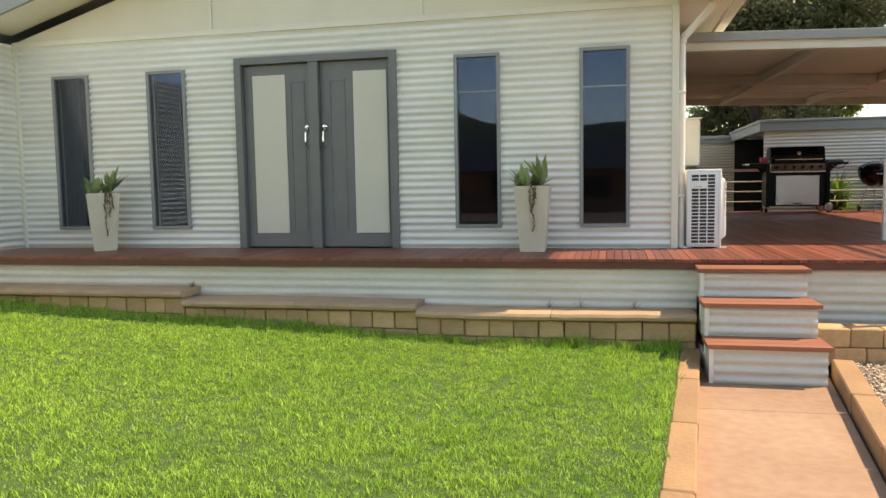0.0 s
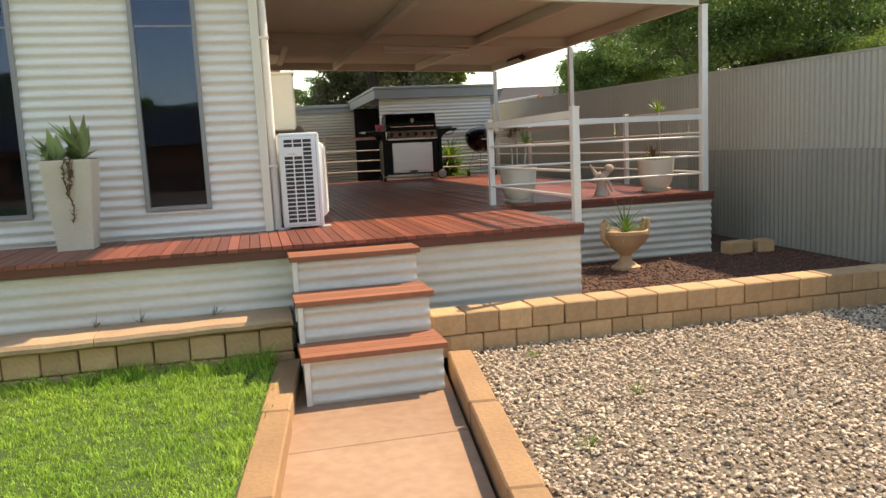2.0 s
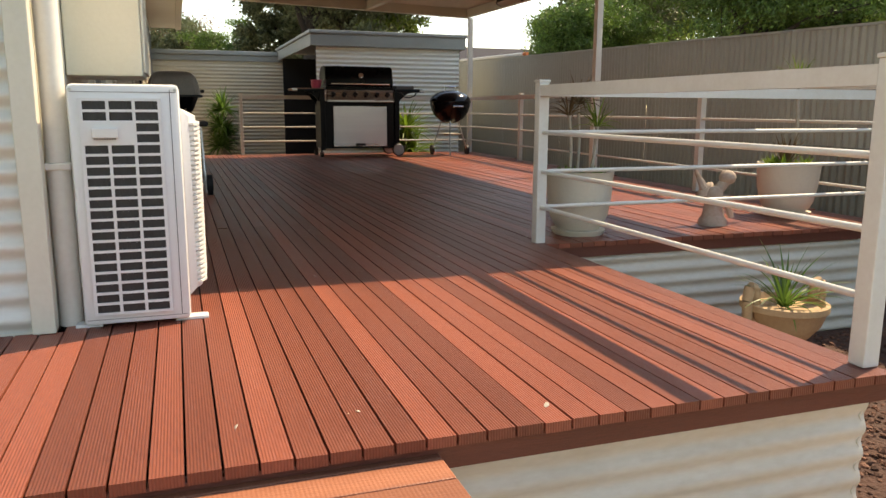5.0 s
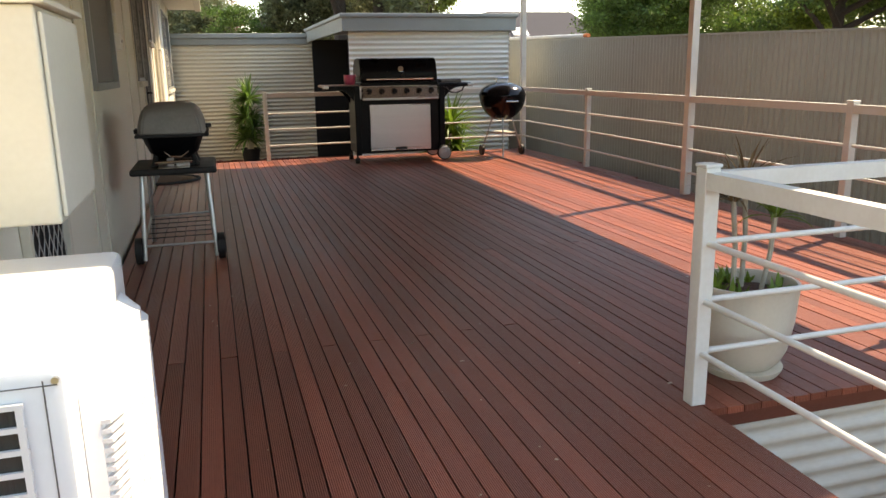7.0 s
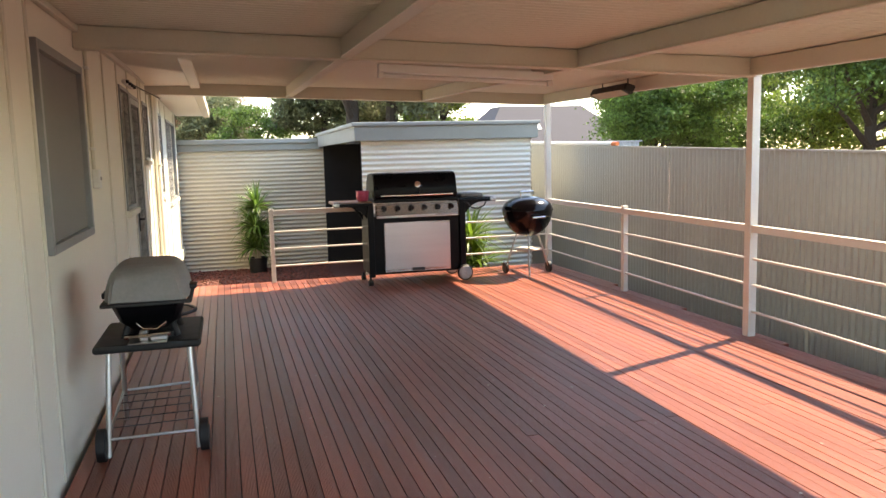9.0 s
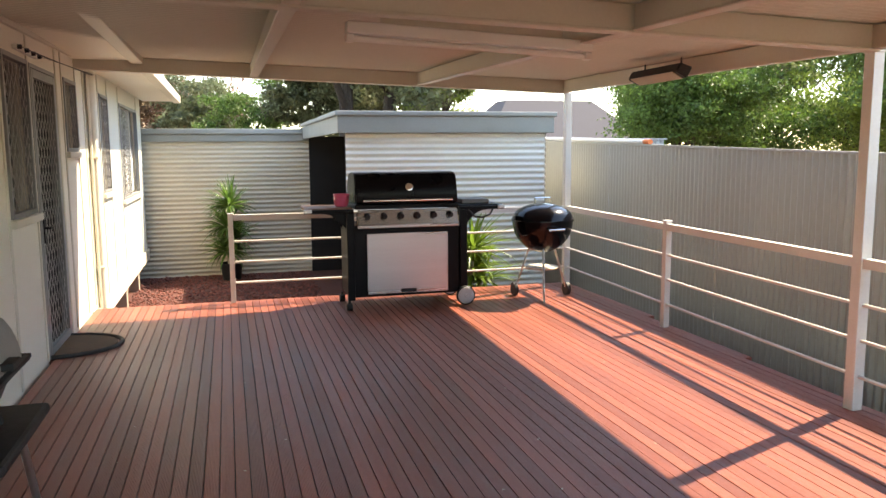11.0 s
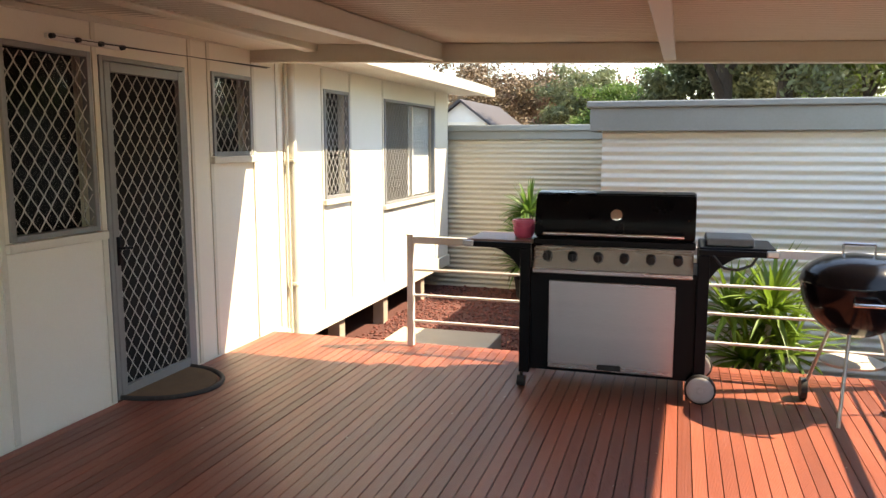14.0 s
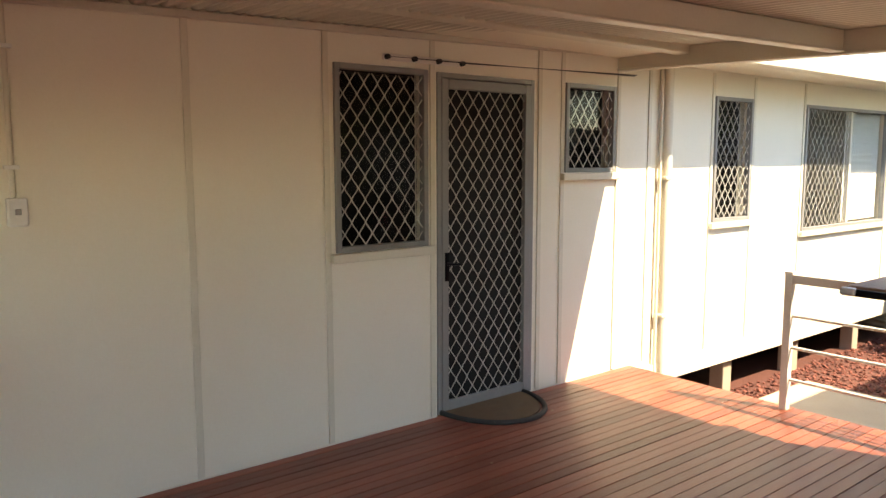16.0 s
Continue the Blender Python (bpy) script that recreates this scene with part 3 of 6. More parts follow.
# rear rooms, with indoor shade put into the surface colour
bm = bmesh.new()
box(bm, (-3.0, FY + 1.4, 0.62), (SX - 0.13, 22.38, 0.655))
structure("floor_rear", bm, "shade_in", "floor inside the house, coloured near-black as shade", "floor")
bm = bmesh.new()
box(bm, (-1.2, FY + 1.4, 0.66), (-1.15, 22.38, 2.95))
structure("wall_inner", bm, "shade_in", "inner wall of the house, coloured near-black as shade", "wall")
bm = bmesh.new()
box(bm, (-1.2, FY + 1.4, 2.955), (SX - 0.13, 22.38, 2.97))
structure("ceiling_rear", bm, "shade_in", "ceiling inside the house, coloured near-black as shade", "ceiling")


def diamond_mesh(bm, w, h, pitch_x=0.092, pitch_z=0.13, r=0.003, x=0.0):
    """Wavy upright strands that touch their neighbours at the knots, in the plane of y and z, from 0 to w and 0 to h."""
    wave = [(k / 6, 0.5 * k / 6 + 0.5 * (0.5 - 0.5 * math.cos(math.pi * k / 6))) for k in range(6)]
    seg = pitch_z / 2
    for i in range(0, int(2 * w / pitch_x) + 2):
        prev = None
        for k in range(int(h / seg) + 1):
            for u, v in wave:
                z = (k + u) * seg
                side = (1 - 2 * v) * (1 if (k + i) % 2 else -1)
                y = i * pitch_x / 2 + side * (pitch_x / 4 - r * 0.6)
                cur = Vector((x + (0.0012 if i % 2 else -0.0012), y, z))
                if z > h:
                    break
                if prev and min(y, prev.y) >= 0 and max(y, prev.y) <= w:
                    d = (cur - prev).normalized()
                    o, q = Vector((0, -d.z, d.y)) * r, Vector((r * 0.5, 0, 0))
                    slab8(bm, [prev - o - q, prev + o - q, cur + o - q, cur - o - q, prev - o + q, prev + o + q, cur + o + q, cur - o + q])
                prev = cur
    return bm


def side_frame(parent, w, h, t=0.035, x0=-0.03, x1=0.02, mat="grey_frame", name="window_frame"):
    for a, b in (((x0, 0, 0), (x1, t, h)), ((x0, w - t, 0), (x1, w, h)), ((x0, t, 0), (x1, w - t, t)), ((x0, t, h - t), (x1, w - t, h))):
        bm = bmesh.new()
        box(bm, a, b, 0.003)
        part(name, bm, mat, parent)


def mesh_window(span, z0, z1, label, sash=0.0):
    w, h = span[1] - span[0], z1 - z0
    win = thing("window_side", label, "window", (SX, span[0], z0), kind="structure")
    side_frame(win, w, h, 0.032)
    mw = w * (1 - sash)
    bm = bmesh.new()
    box(bm, (-0.06, 0.035, 0.035), (-0.054, w - 0.035, h - 0.035))
    part("pane", bm, "glass_side", win, "clear window glass").visible_shadow = False
    bm = bmesh.new()
    diamond_mesh(bm, mw - 0.07, h - 0.07)
    bmesh.ops.translate(bm, vec=(0.006, 0.035, 0.035), verts=bm.verts)
    part("security_mesh", bm, "mesh_grey", win, "grey diamond security mesh")
    if sash:
        bm = bmesh.new()
        box(bm, (-0.035, mw - 0.02, 0.04), (0.012, mw + 0.02, h - 0.04), 0.003)
        part("mullion", bm, "cream_trim", win)
    bm = bmesh.new()
    box(bm, (-0.02, -0.04, -0.055), (0.045, w + 0.04, -0.003), 0.006)
    part("window_sill", bm, "cream_trim", win, "cream sloping sill")
    return win


mesh_window(LW, 1.745, 2.79, "kitchen window behind grey diamond security mesh")
mesh_window(SW, 2.17, 2.79, "small high window behind diamond security mesh")
mesh_window(MW, 1.72, 2.79, "narrow window behind grey diamond security mesh")
mesh_window(BW, 1.55, 2.785, "wide sliding window half covered by security mesh", 0.48)
bm = bmesh.new()
box(bm, (SX - 0.075, BW[0] + 1.02, 1.6), (SX - 0.068, BW[1] - 0.05, 2.75))
b1 = tagged(part("window_blind", bm, "white_plastic"), "pale drawn blind behind the sliding window", "blind")

w0 = thing("window_screened", "grey framed window covered by dark screen", "window", (SX, W0[0], 1.72), kind="structure")
side_frame(w0, 1.16, 0.99, 0.045, -0.03, 0.03)
bm = bmesh.new()
box(bm, (-0.01, 0.045, 0.045), (0.0, 1.115, 0.945))
part("screen", bm, "screen", w0, "dark grey insect screen")

sdoor = thing("door_side", "closed grey security screen door", "door", (SX, BD[0], DECK), kind="structure")
side_frame(sdoor, 0.825, 2.125, 0.03, -0.08, 0.012, "grey_frame", "door_frame")
bm = bmesh.new()
leaf = part("door_leaf", box(bm, (-0.02, 0.034, 0.012), (0.014, 0.086, 2.09), 0.004), "grey_frame", sdoor, "grey aluminium screen leaf")
for a, b in (((-0.02, 0.744, 0.012), (0.014, 0.796, 2.09)), ((-0.02, 0.087, 0.012), (0.014, 0.743, 0.075)), ((-0.02, 0.087, 2.03), (0.014, 0.743, 2.09))):
    bm = bmesh.new()
    box(bm, a, b, 0.004)
    part("leaf_rail", bm, "grey_frame", leaf)
bm = bmesh.new()
diamond_mesh(bm, 0.656, 1.955)
bmesh.ops.translate(bm, vec=(0.0, 0.087, 0.075), verts=bm.verts)
part("security_mesh", bm, "mesh_grey", leaf, "grey diamond security mesh")
# dark door; its near-black also carries the shade behind the screen
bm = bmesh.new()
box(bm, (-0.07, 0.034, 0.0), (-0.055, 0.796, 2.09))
part("inner_door", bm, "shade_in", sdoor, "dark door behind the screen")
bm = bmesh.new()
box(bm, (0.0145, 0.052, 0.85), (0.024, 0.085, 1.03), 0.004)
pipe(bm, [(0.024, 0.068, 0.96), (0.055, 0.068, 0.96), (0.06, 0.14, 0.955)], 0.009)
part("door_handle", bm, "black", leaf, "black lever handle", True)

# ---- deck ----
deck = thing("floor_deck", "red-stained timber deck of long reeded boards", "deck", kind="structure")
# solid framing; near-black colour paints the shade between the boards
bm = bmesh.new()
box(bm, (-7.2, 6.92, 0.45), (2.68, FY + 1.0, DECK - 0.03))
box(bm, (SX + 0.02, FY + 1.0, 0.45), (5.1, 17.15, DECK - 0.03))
part("joist_deck", bm, "shade_in", deck, "framing under the boards, coloured as shade in the gaps")
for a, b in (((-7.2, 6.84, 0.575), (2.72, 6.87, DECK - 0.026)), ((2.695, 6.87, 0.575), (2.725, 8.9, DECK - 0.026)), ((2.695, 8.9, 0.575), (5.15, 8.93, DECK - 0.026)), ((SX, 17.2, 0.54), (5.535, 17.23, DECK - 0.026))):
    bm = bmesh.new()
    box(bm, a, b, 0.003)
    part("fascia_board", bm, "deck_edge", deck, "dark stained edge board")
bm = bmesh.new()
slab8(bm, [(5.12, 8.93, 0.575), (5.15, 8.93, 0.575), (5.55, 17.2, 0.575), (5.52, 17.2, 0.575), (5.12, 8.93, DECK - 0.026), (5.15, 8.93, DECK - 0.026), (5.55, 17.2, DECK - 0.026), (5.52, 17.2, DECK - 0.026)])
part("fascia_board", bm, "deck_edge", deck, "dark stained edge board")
PITCH = 0.0695
boards = {}


def board(x, y0, y1):
    key = round(y1 - y0, 3)
    if key not in boards:
        bm = bmesh.new()
        box(bm, (0.002, 0, -0.025), (PITCH - 0.0032, key, 0))
        boards[key] = mesh_of("board", bm, "deck")
    ob = new("board", boards[key])
    ob.parent = deck
    ob.location = (x, y0, DECK + random.uniform(-0.0015, 0.0015))


n = int((5.15 + 7.2) / PITCH)
for i in range(-5, n):
    x = 5.15 - (i + 1) * PITCH
    if i < 0:
        segs = ((8.9 - (i + 0.5) * 1.43, 17.22),)
    elif x > 2.72 - PITCH * 0.5:
        segs = ((8.88, 17.22),)
    elif x > SX - PITCH * 0.3:
        segs = ((6.82, 17.22),)
    else:
        segs = ((6.82, FY - 0.015),)
    for a, b in segs:
        if b - a > 5 and i % 3 == 0:
            c = a + (b - a) * (0.3 + 0.2 * ((i * 7) % 3))
            board(x, a, c - 0.002)
            board(x, c + 0.002, b)
        else:
            board(x, a, b)

skirt = thing("deck_skirt", "white corrugated steel skirt below the deck", "skirting", kind="structure")
for o, al, nn, ln, z0 in (((-7.2, 6.89, 0), (1, 0, 0), (0, -1, 0), 9.91, -0.05), ((2.70, 6.89, 0), (0, 1, 0), (1, 0, 0), 2.03, -0.1), ((2.70, 8.925, 0), (1, 0, 0), (0, -1, 0), 2.43, -0.1), ((5.128, 8.93, 0), (0.0484, 0.99883, 0), (1, 0, 0), 8.28, -0.1)):
    bm = bmesh.new()
    corrugated(bm, o, al, (0, 0, 1), nn, ln, z0, 0.6, amp=0.006 if o[1] < 7 and al[0] else 0.0115)
    part("sheet", bm, "skirt", skirt)

steps = thing("front_steps", "three red timber treads on white corrugated boxes", "steps", kind="structure")
for y, z, ztop in ((5.92, -0.16, 0.135), (6.22, 0.0, 0.39), (6.56, 0.2, 0.615)):
    bm = bmesh.new()
    box(bm, (0.615, y + 0.02, z), (1.405, 6.94, ztop - 0.035))
    part("box_frame", bm, "skirt", steps)
    bm = bmesh.new()
    corrugated(bm, (0.64, y + 0.012, 0), (1, 0, 0), (0, 0, 1), (0, -1, 0), 0.765, z, ztop - 0.034, amp=0.008)
    part("riser", bm, "skirt", steps, "white corrugated riser")
    bm = bmesh.new()
    box(bm, (0.605, y, z), (0.638, y + 0.03, ztop - 0.034), 0.003)
    part("corner_trim", bm, "rail", steps)
    for j in range(4):
        bm = bmesh.new()
        box(bm, (0.59, y - 0.02 + j * 0.0925, ztop - 0.033), (1.43, y + 0.069 + j * 0.0925, ztop), 0.003)
        part("tread_board", bm, "tread", steps, "red stained tread board")


# ---- railings ----
def post(x, y, z0, z1, w, name="rail_post", label="white square steel railing post", group="railing posts"):
    p = thing(name, label, "post", (x, y, z0), group=group)
    bm = bmesh.new()
    box(bm, (-w / 2, -w / 2, 0), (w / 2, w / 2, z1 - z0), 0.004)
    part("shaft", bm, "rail", p)
    bm = bmesh.new()
    box(bm, (-w / 2 - 0.004, -w / 2 - 0.004, z1 - z0), (w / 2 + 0.004, w / 2 + 0.004, z1 - z0 + 0.012), 0.003)
    part("cap", bm, "rail", p)
    return p


def railing(p, q, label, rods=(1.275, 1.07, 0.86), top=1.54):
    r = thing("railing", label, "railing", ((p[0] + q[0]) / 2, (p[1] + q[1]) / 2, DECK))
    d = (Vector((*q, 0)) - Vector((*p, 0)))
    u = d.normalized()
    s = Vector((-u.y, u.x, 0)) * 0.025
    h = d / 2 - u * 0.028
    bm = bmesh.new()
    z0, z1 = top - 0.055 - DECK, top - DECK
    slab8(bm, [(-h - s) + Vector((0, 0, z0)), (h - s) + Vector((0, 0, z0)), (h + s) + Vector((0, 0, z0)), (-h + s) + Vector((0, 0, z0)),
               (-h - s) + Vector((0, 0, z1)), (h - s) + Vector((0, 0, z1)), (h + s) + Vector((0, 0, z1)), (-h + s) + Vector((0, 0, z1))])
    part("top_rail", bm, "rail", r)
    for z in rods:
        bm = bmesh.new()
        rod(bm, -h + Vector((0, 0, z - DECK)), h + Vector((0, 0, z - DECK)), 0.011)
        part("rod", bm, "rail", r, "", True)
    return r


def rail_x(y):
    """The line of the railing along the fence, which widens towards the back."""
    return 5.075 + 0.0455 * (y - 8.97)


def beam_z(x, y=13.0):
    """Underside of the patio beams, falling towards the fence and the front."""
    return 2.72 + 0.0235 * (y - 8.95) - 0.031 * (x - SX)


A, B, C1, C2 = (2.70, 8.95), (2.69, 6.90), (5.07, 8.97), (rail_x(17.12), 17.12)
P = [(rail_x(y), y) for y in (10.88, 12.80, 14.93)]
for (x, y), z in ((A, 1.487), (B, 1.487), (P[0], 1.555), (P[2], 1.555)):
    post(x, y, DECK, z, 0.055)
post(1.845, 17.15, DECK, 1.545, 0.05)
for x, y in (C1, P[1], C2):
    post(x, y, DECK, beam_z(x, y), 0.07, "roof_post", "white square steel post holding the patio roof", "roof posts")
for p, q in ((B, A), (A, C1)):
    railing(p, q, "white steel railing with three thin rods", (1.235, 1.035, 0.85), 1.472)
for p, q in ((C1, P[0]), (P[0], P[1]), (P[1], P[2]), (P[2], C2), ((1.845, 17.15), C2)):
    railing(p, q, "white steel railing with three thin rods")

# ---- patio roof ----
proof = thing("patio_roof", "cream skillion patio roof of ribbed sheets on steel beams", "roof", kind="structure")
PX0, PY0, PY1 = SX, 8.955, 17.155


def low_edge(y):
    return rail_x(y) - 0.03


bm = bmesh.new()
n = int((PY1 - PY0) / 0.07)
rows = []
for i in range(n * 4 + 1):
    y = PY0 + (PY1 - PY0) * i / (n * 4)
    h = (0.0, 0.0, 0.02, 0.02)[i % 4]
    rows.append([bm.verts.new((x, y, beam_z(x, y) + 0.135 + h + dz)) for dz in (0, 0.012) for x in (PX0, low_edge(y))])
for p, q in zip(rows, rows[1:]):
    bm.faces.new((p[0], p[1], q[1], q[0]))
    bm.faces.new((p[2], q[2], q[3], p[3]))
    bm.faces.new((p[1], p[3], q[3], q[1]))
part("roof_sheet", bm, "roof_under", proof, "cream ribbed roof sheeting")


def sloped_beam(name, label, p, q, w, z0, z1, mat="beam"):
    """A bar between two plan points that follows the roof's fall."""
    d = (Vector((*q, 0)) - Vector((*p, 0))).normalized()
    s = Vector((-d.y, d.x, 0)) * w / 2
    pts = []
    for dz in (z0, z1):
        for (x, y), sg in ((p, -1), (q, -1), (q, 1), (p, 1)):
            pts.append(Vector((x, y, beam_z(x, y) + dz)) + s * sg)
    bm = bmesh.new()
    slab8(bm, pts)
    bmesh.ops.bevel(bm, geom=list(bm.edges), offset=0.004, segments=1, affect="EDGES")
    return part(name, bm, mat, proof, label)


for y in (9.0, 12.75, 17.06):
    sloped_beam("cross_beam", "cream steel cross beam", (PX0 + 0.003, y), (low_edge(y) - 0.02, y), 0.06, 0.0, 0.133)
    sloped_beam("cross_beam_lip", "", (PX0 + 0.003, y), (low_edge(y) - 0.02, y), 0.085, -0.004, 0.012)
for x in (2.12, 3.76):
    for ya, yb in ((9.05, 12.70), (12.80, 17.01)):
        sloped_beam("long_beam", "cream steel long beam", (x, ya), (x, yb), 0.06, 0.012, 0.13)
        sloped_beam("long_beam_lip", "", (x, ya), (x, yb), 0.08, 0.008, 0.02)
sloped_beam("edge_beam", "cream steel edge beam", (rail_x(9.05) - 0.07, 9.05), (rail_x(17.01) - 0.07, 17.01), 0.06, 0.005, 0.13)
sloped_beam("gutter", "grey gutter along the low edge", (low_edge(PY0) + 0.035, PY0 - 0.03), (low_edge(PY1) + 0.035, PY1 + 0.03), 0.06, 0.05, 0.18, "grey_cap")
for y in (PY0 - 0.02, PY1 + 0.02):
    sloped_beam("edge_flashing", "grey edge flashing", (PX0 + 0.02, y), (low_edge(y), y), 0.02, 0.09, 0.185, "grey_cap")
sloped_beam("wall_plate", "cream strip where the roof meets the wall", (SX + 0.02, 9.05), (SX + 0.02, 17.0), 0.035, 0.095, 0.132)

# ---- fence and shed ----
fence = thing("fence", "tall grey-green corrugated steel boundary fence", "fence", kind="structure")
FX = 5.95
LAP = 1.06     # top of the lower sheets beside the garden bed


def fence_top(y):
    return 1.945 + 0.027 * (y - 7.5)


# the fence runs a little away from the house
fence.matrix_basis = pose(FX, 8.0, 0, 0, 0, -2.6) @ pose(-FX, -8.0, 0)


y = -8.0
while y < 30:
    bm = bmesh.new()
    corrugated(bm, (FX, y, -0.15), (0, 0, 1), (0, 1, 0), (-1, 0, 0), fence_top(y + 1.15) + 0.15, 0, 2.356, 0.076, 0.009)
    for v in bm.verts:
        v.co.z = fence_top(v.co.y) if v.co.z > 0.5 else -0.15
    part("panel", bm, "grey_green", fence)
    bm = bmesh.new()
    box(bm, (FX + 0.0095, y - 0.012, -0.15), (FX + 0.03, y + 0.012, fence_top(y)))
    part("fence_post", bm, "grey_green", fence)
    bm = bmesh.new()
    ya, yb = y + 0.016, y + 2.345
    slab8(bm, [(FX - 0.011, ya, fence_top(ya) - 0.012), (FX + 0.03, ya, fence_top(ya) - 0.012), (FX + 0.03, yb, fence_top(yb) - 0.012), (FX - 0.011, yb, fence_top(yb) - 0.012),
               (FX - 0.011, ya, fence_top(ya) + 0.008), (FX + 0.03, ya, fence_top(ya) + 0.008), (FX + 0.03, yb, fence_top(yb) + 0.008), (FX - 0.011, yb, fence_top(yb) + 0.008)])
    part("top_rail", bm, "grey_green", fence)
    y += 2.36

# lower sheets, darker in tone than the fence above
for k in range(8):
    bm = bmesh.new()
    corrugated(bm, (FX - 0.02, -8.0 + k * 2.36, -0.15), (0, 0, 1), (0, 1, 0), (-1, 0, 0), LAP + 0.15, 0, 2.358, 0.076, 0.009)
    part("lower_panel", bm, "fence_low", fence, "darker sheet in front of the lower fence")

low = thing("wall_low_shed", "cream corrugated steel wall with grey capping", "wall", kind="structure")
bm = bmesh.new()
corrugated(bm, (-3.0, 22.62, 0), (1, 0, 0), (0, 0, 1), (0, -1, 0), 6.28, 0.0, 2.34)
part("cladding", bm, "steel_cream", low)
bm = bmesh.new()
box(bm, (-3.0, 22.57, 2.33), (3.26, 22.75, 2.45), 0.006)
part("capping", bm, "grey_cap", low, "grey capping board")
bm = bmesh.new()
box(bm, (-3.0, 22.52, 2.451), (3.24, 22.78, 2.54), 0.012)
part("capping", bm, "grey_cap", low, "grey capping board")
bm = bmesh.new()
box(bm, (-3.0, 22.64, 0.0), (3.26, 22.7, 2.33))
part("wall_frame", bm, "cream", low)

shed = thing("garden_shed", "cream corrugated garden shed with open doorway", "shed", (3.19, 18.4, 0.05))
bm = bmesh.new()
corrugated(bm, (0, 0, 0), (1, 0, 0), (0, 0, 1), (0, -1, 0), 2.54, 0, 2.36)
part("wall", bm, "steel_white", shed, "cream corrugated front wall")
# lining with the shed's inside shade put into its colour
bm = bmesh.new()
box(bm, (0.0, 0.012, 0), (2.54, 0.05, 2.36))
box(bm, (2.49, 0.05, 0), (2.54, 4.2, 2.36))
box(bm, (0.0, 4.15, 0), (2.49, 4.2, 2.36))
part("wall_lining", bm, "shade_in", shed, "inside lining coloured near-black as shade")
bm = bmesh.new()
corrugated(bm, (2.55, 0, 0), (0, 1, 0), (0, 0, 1), (1, 0, 0), 4.2, 0, 2.36)
part("wall", bm, "steel_white", shed)
for a, b in (((-0.1, -0.09, 2.32), (2.63, -0.05, 2.52)), ((-0.1, -0.05, 2.32), (-0.06, 4.25, 2.52)), ((2.59, -0.05, 2.32), (2.63, 4.25, 2.52))):
    bm = bmesh.new()
    box(bm, a, b, 0.006)
    part("fascia", bm, "grey_cap", shed, "grey fascia board")
for a, b in (((-0.13, -0.12, 2.52), (2.66, -0.04, 2.575)), ((-0.13, -0.04, 2.52), (-0.05, 4.28, 2.575))):
    bm = bmesh.new()
    box(bm, a, b, 0.01)
    part("gutter", bm, "grey_cap", shed, "grey gutter lip")
bm = bmesh.new()
box(bm, (-0.06, -0.05, 2.46), (2.59, 4.25, 2.51))
part("roof", bm, "roof_grey", shed)

# ---- retaining walls and kerbs ----
block_mesh = {}


def block(parent, x, y, z, w, d, h, rz=0.0, mat="block", name="block"):
    key = (round(w, 3), round(d, 3), round(h, 3), mat)
    if key not in block_mesh:
        bm = bmesh.new()
        box(bm, (-w / 2, -d / 2, 0), (w / 2, d / 2, h))
        bmesh.ops.bevel(bm, geom=list(bm.edges), offset=0.009, segments=1, affect="EDGES")
        block_mesh[key] = mesh_of(name, bm, mat)
    ob = new(name, block_mesh[key])
    ob.parent = parent
    ob.matrix_basis = pose(x + random.uniform(-0.002, 0.002), y + random.uniform(-0.004, 0.004), z, 0, 0, rz + random.uniform(-0.5, 0.5))


def cap_stone(parent, xa, xb, top, k):
    """A long cap with a rounded, slightly wavy front nose."""
    bm = bmesh.new()
    prof = [(6.90, -0.07), (6.56, -0.07), (6.535, -0.055), (6.53, -0.03), (6.545, -0.008), (6.58, 0.0), (6.90, 0.0)]
    n = 10
    rows = []
    for i in range(n + 1):
        x = xa + (xb - xa) * i / n
        dy = 0.012 * math.sin(x * 2.3) + 0.004 * math.sin(x * 11 + k)
        dz = 0.006 * math.sin(x * 1.7 + 0.5) + 0.002 * math.sin(x * 17)
        rows.append([bm.verts.new((x, y + (dy if y < 6.7 else 0), top + z + dz)) for y, z in prof])
    for p, q in zip(rows, rows[1:]):
        for i in range(len(prof)):
            j = (i + 1) % len(prof)
            bm.faces.new((p[i], p[j], q[j], q[i]))
    bm.faces.new(rows[0]), bm.faces.new(rows[-1][::-1])
    part("cap_stone", bm, "cap", parent, "", True)


rw = thing("retaining_wall_lawn", "low sandstone block garden wall with caps", "garden wall", kind="structure")
for x0, x1, top in ((-6.9, -4.0, 0.375), (-4.0, -1.75, 0.285), (-1.75, 0.585, 0.235)):
    n = round((x1 - x0) / 0.205)
    w = (x1 - x0) / n
    for c in range(3):
        zc = top - 0.07 - 0.155 * (c + 1)
        for i in range(n):
            block(rw, x0 + (i + 0.5) * w + (w / 2 if c % 2 else 0) * (0 if i == n - 1 else 1), 6.67, zc, w - 0.008, 0.17, 0.149)
    n = max(1, round((x1 - x0) / 0.95))
    w = (x1 - x0) / n
    for i in range(n):
        cap_stone(rw, x0 + i * w + 0.002, x0 + (i + 1) * w - 0.002, top, i)
rw2 = thing("retaining_wall_gravel", "two-course sandstone block wall beside the gravel", "garden wall", kind="structure")
n = 19
for i in range(n):
    for c in range(2):
        w = (5.9 - 1.46) / n
        block(rw2, 1.46 + (i + 0.5) * w - (w / 2 if c else 0) * (1 if i else 0), 6.58 + 0.025 * i / n, 0.175 - 0.15 * (c + 1), w - 0.007, 0.24, 0.145)
kl = thing("kerb_lawn", "terracotta-coloured kerb stones along the lawn", "kerb", kind="structure")
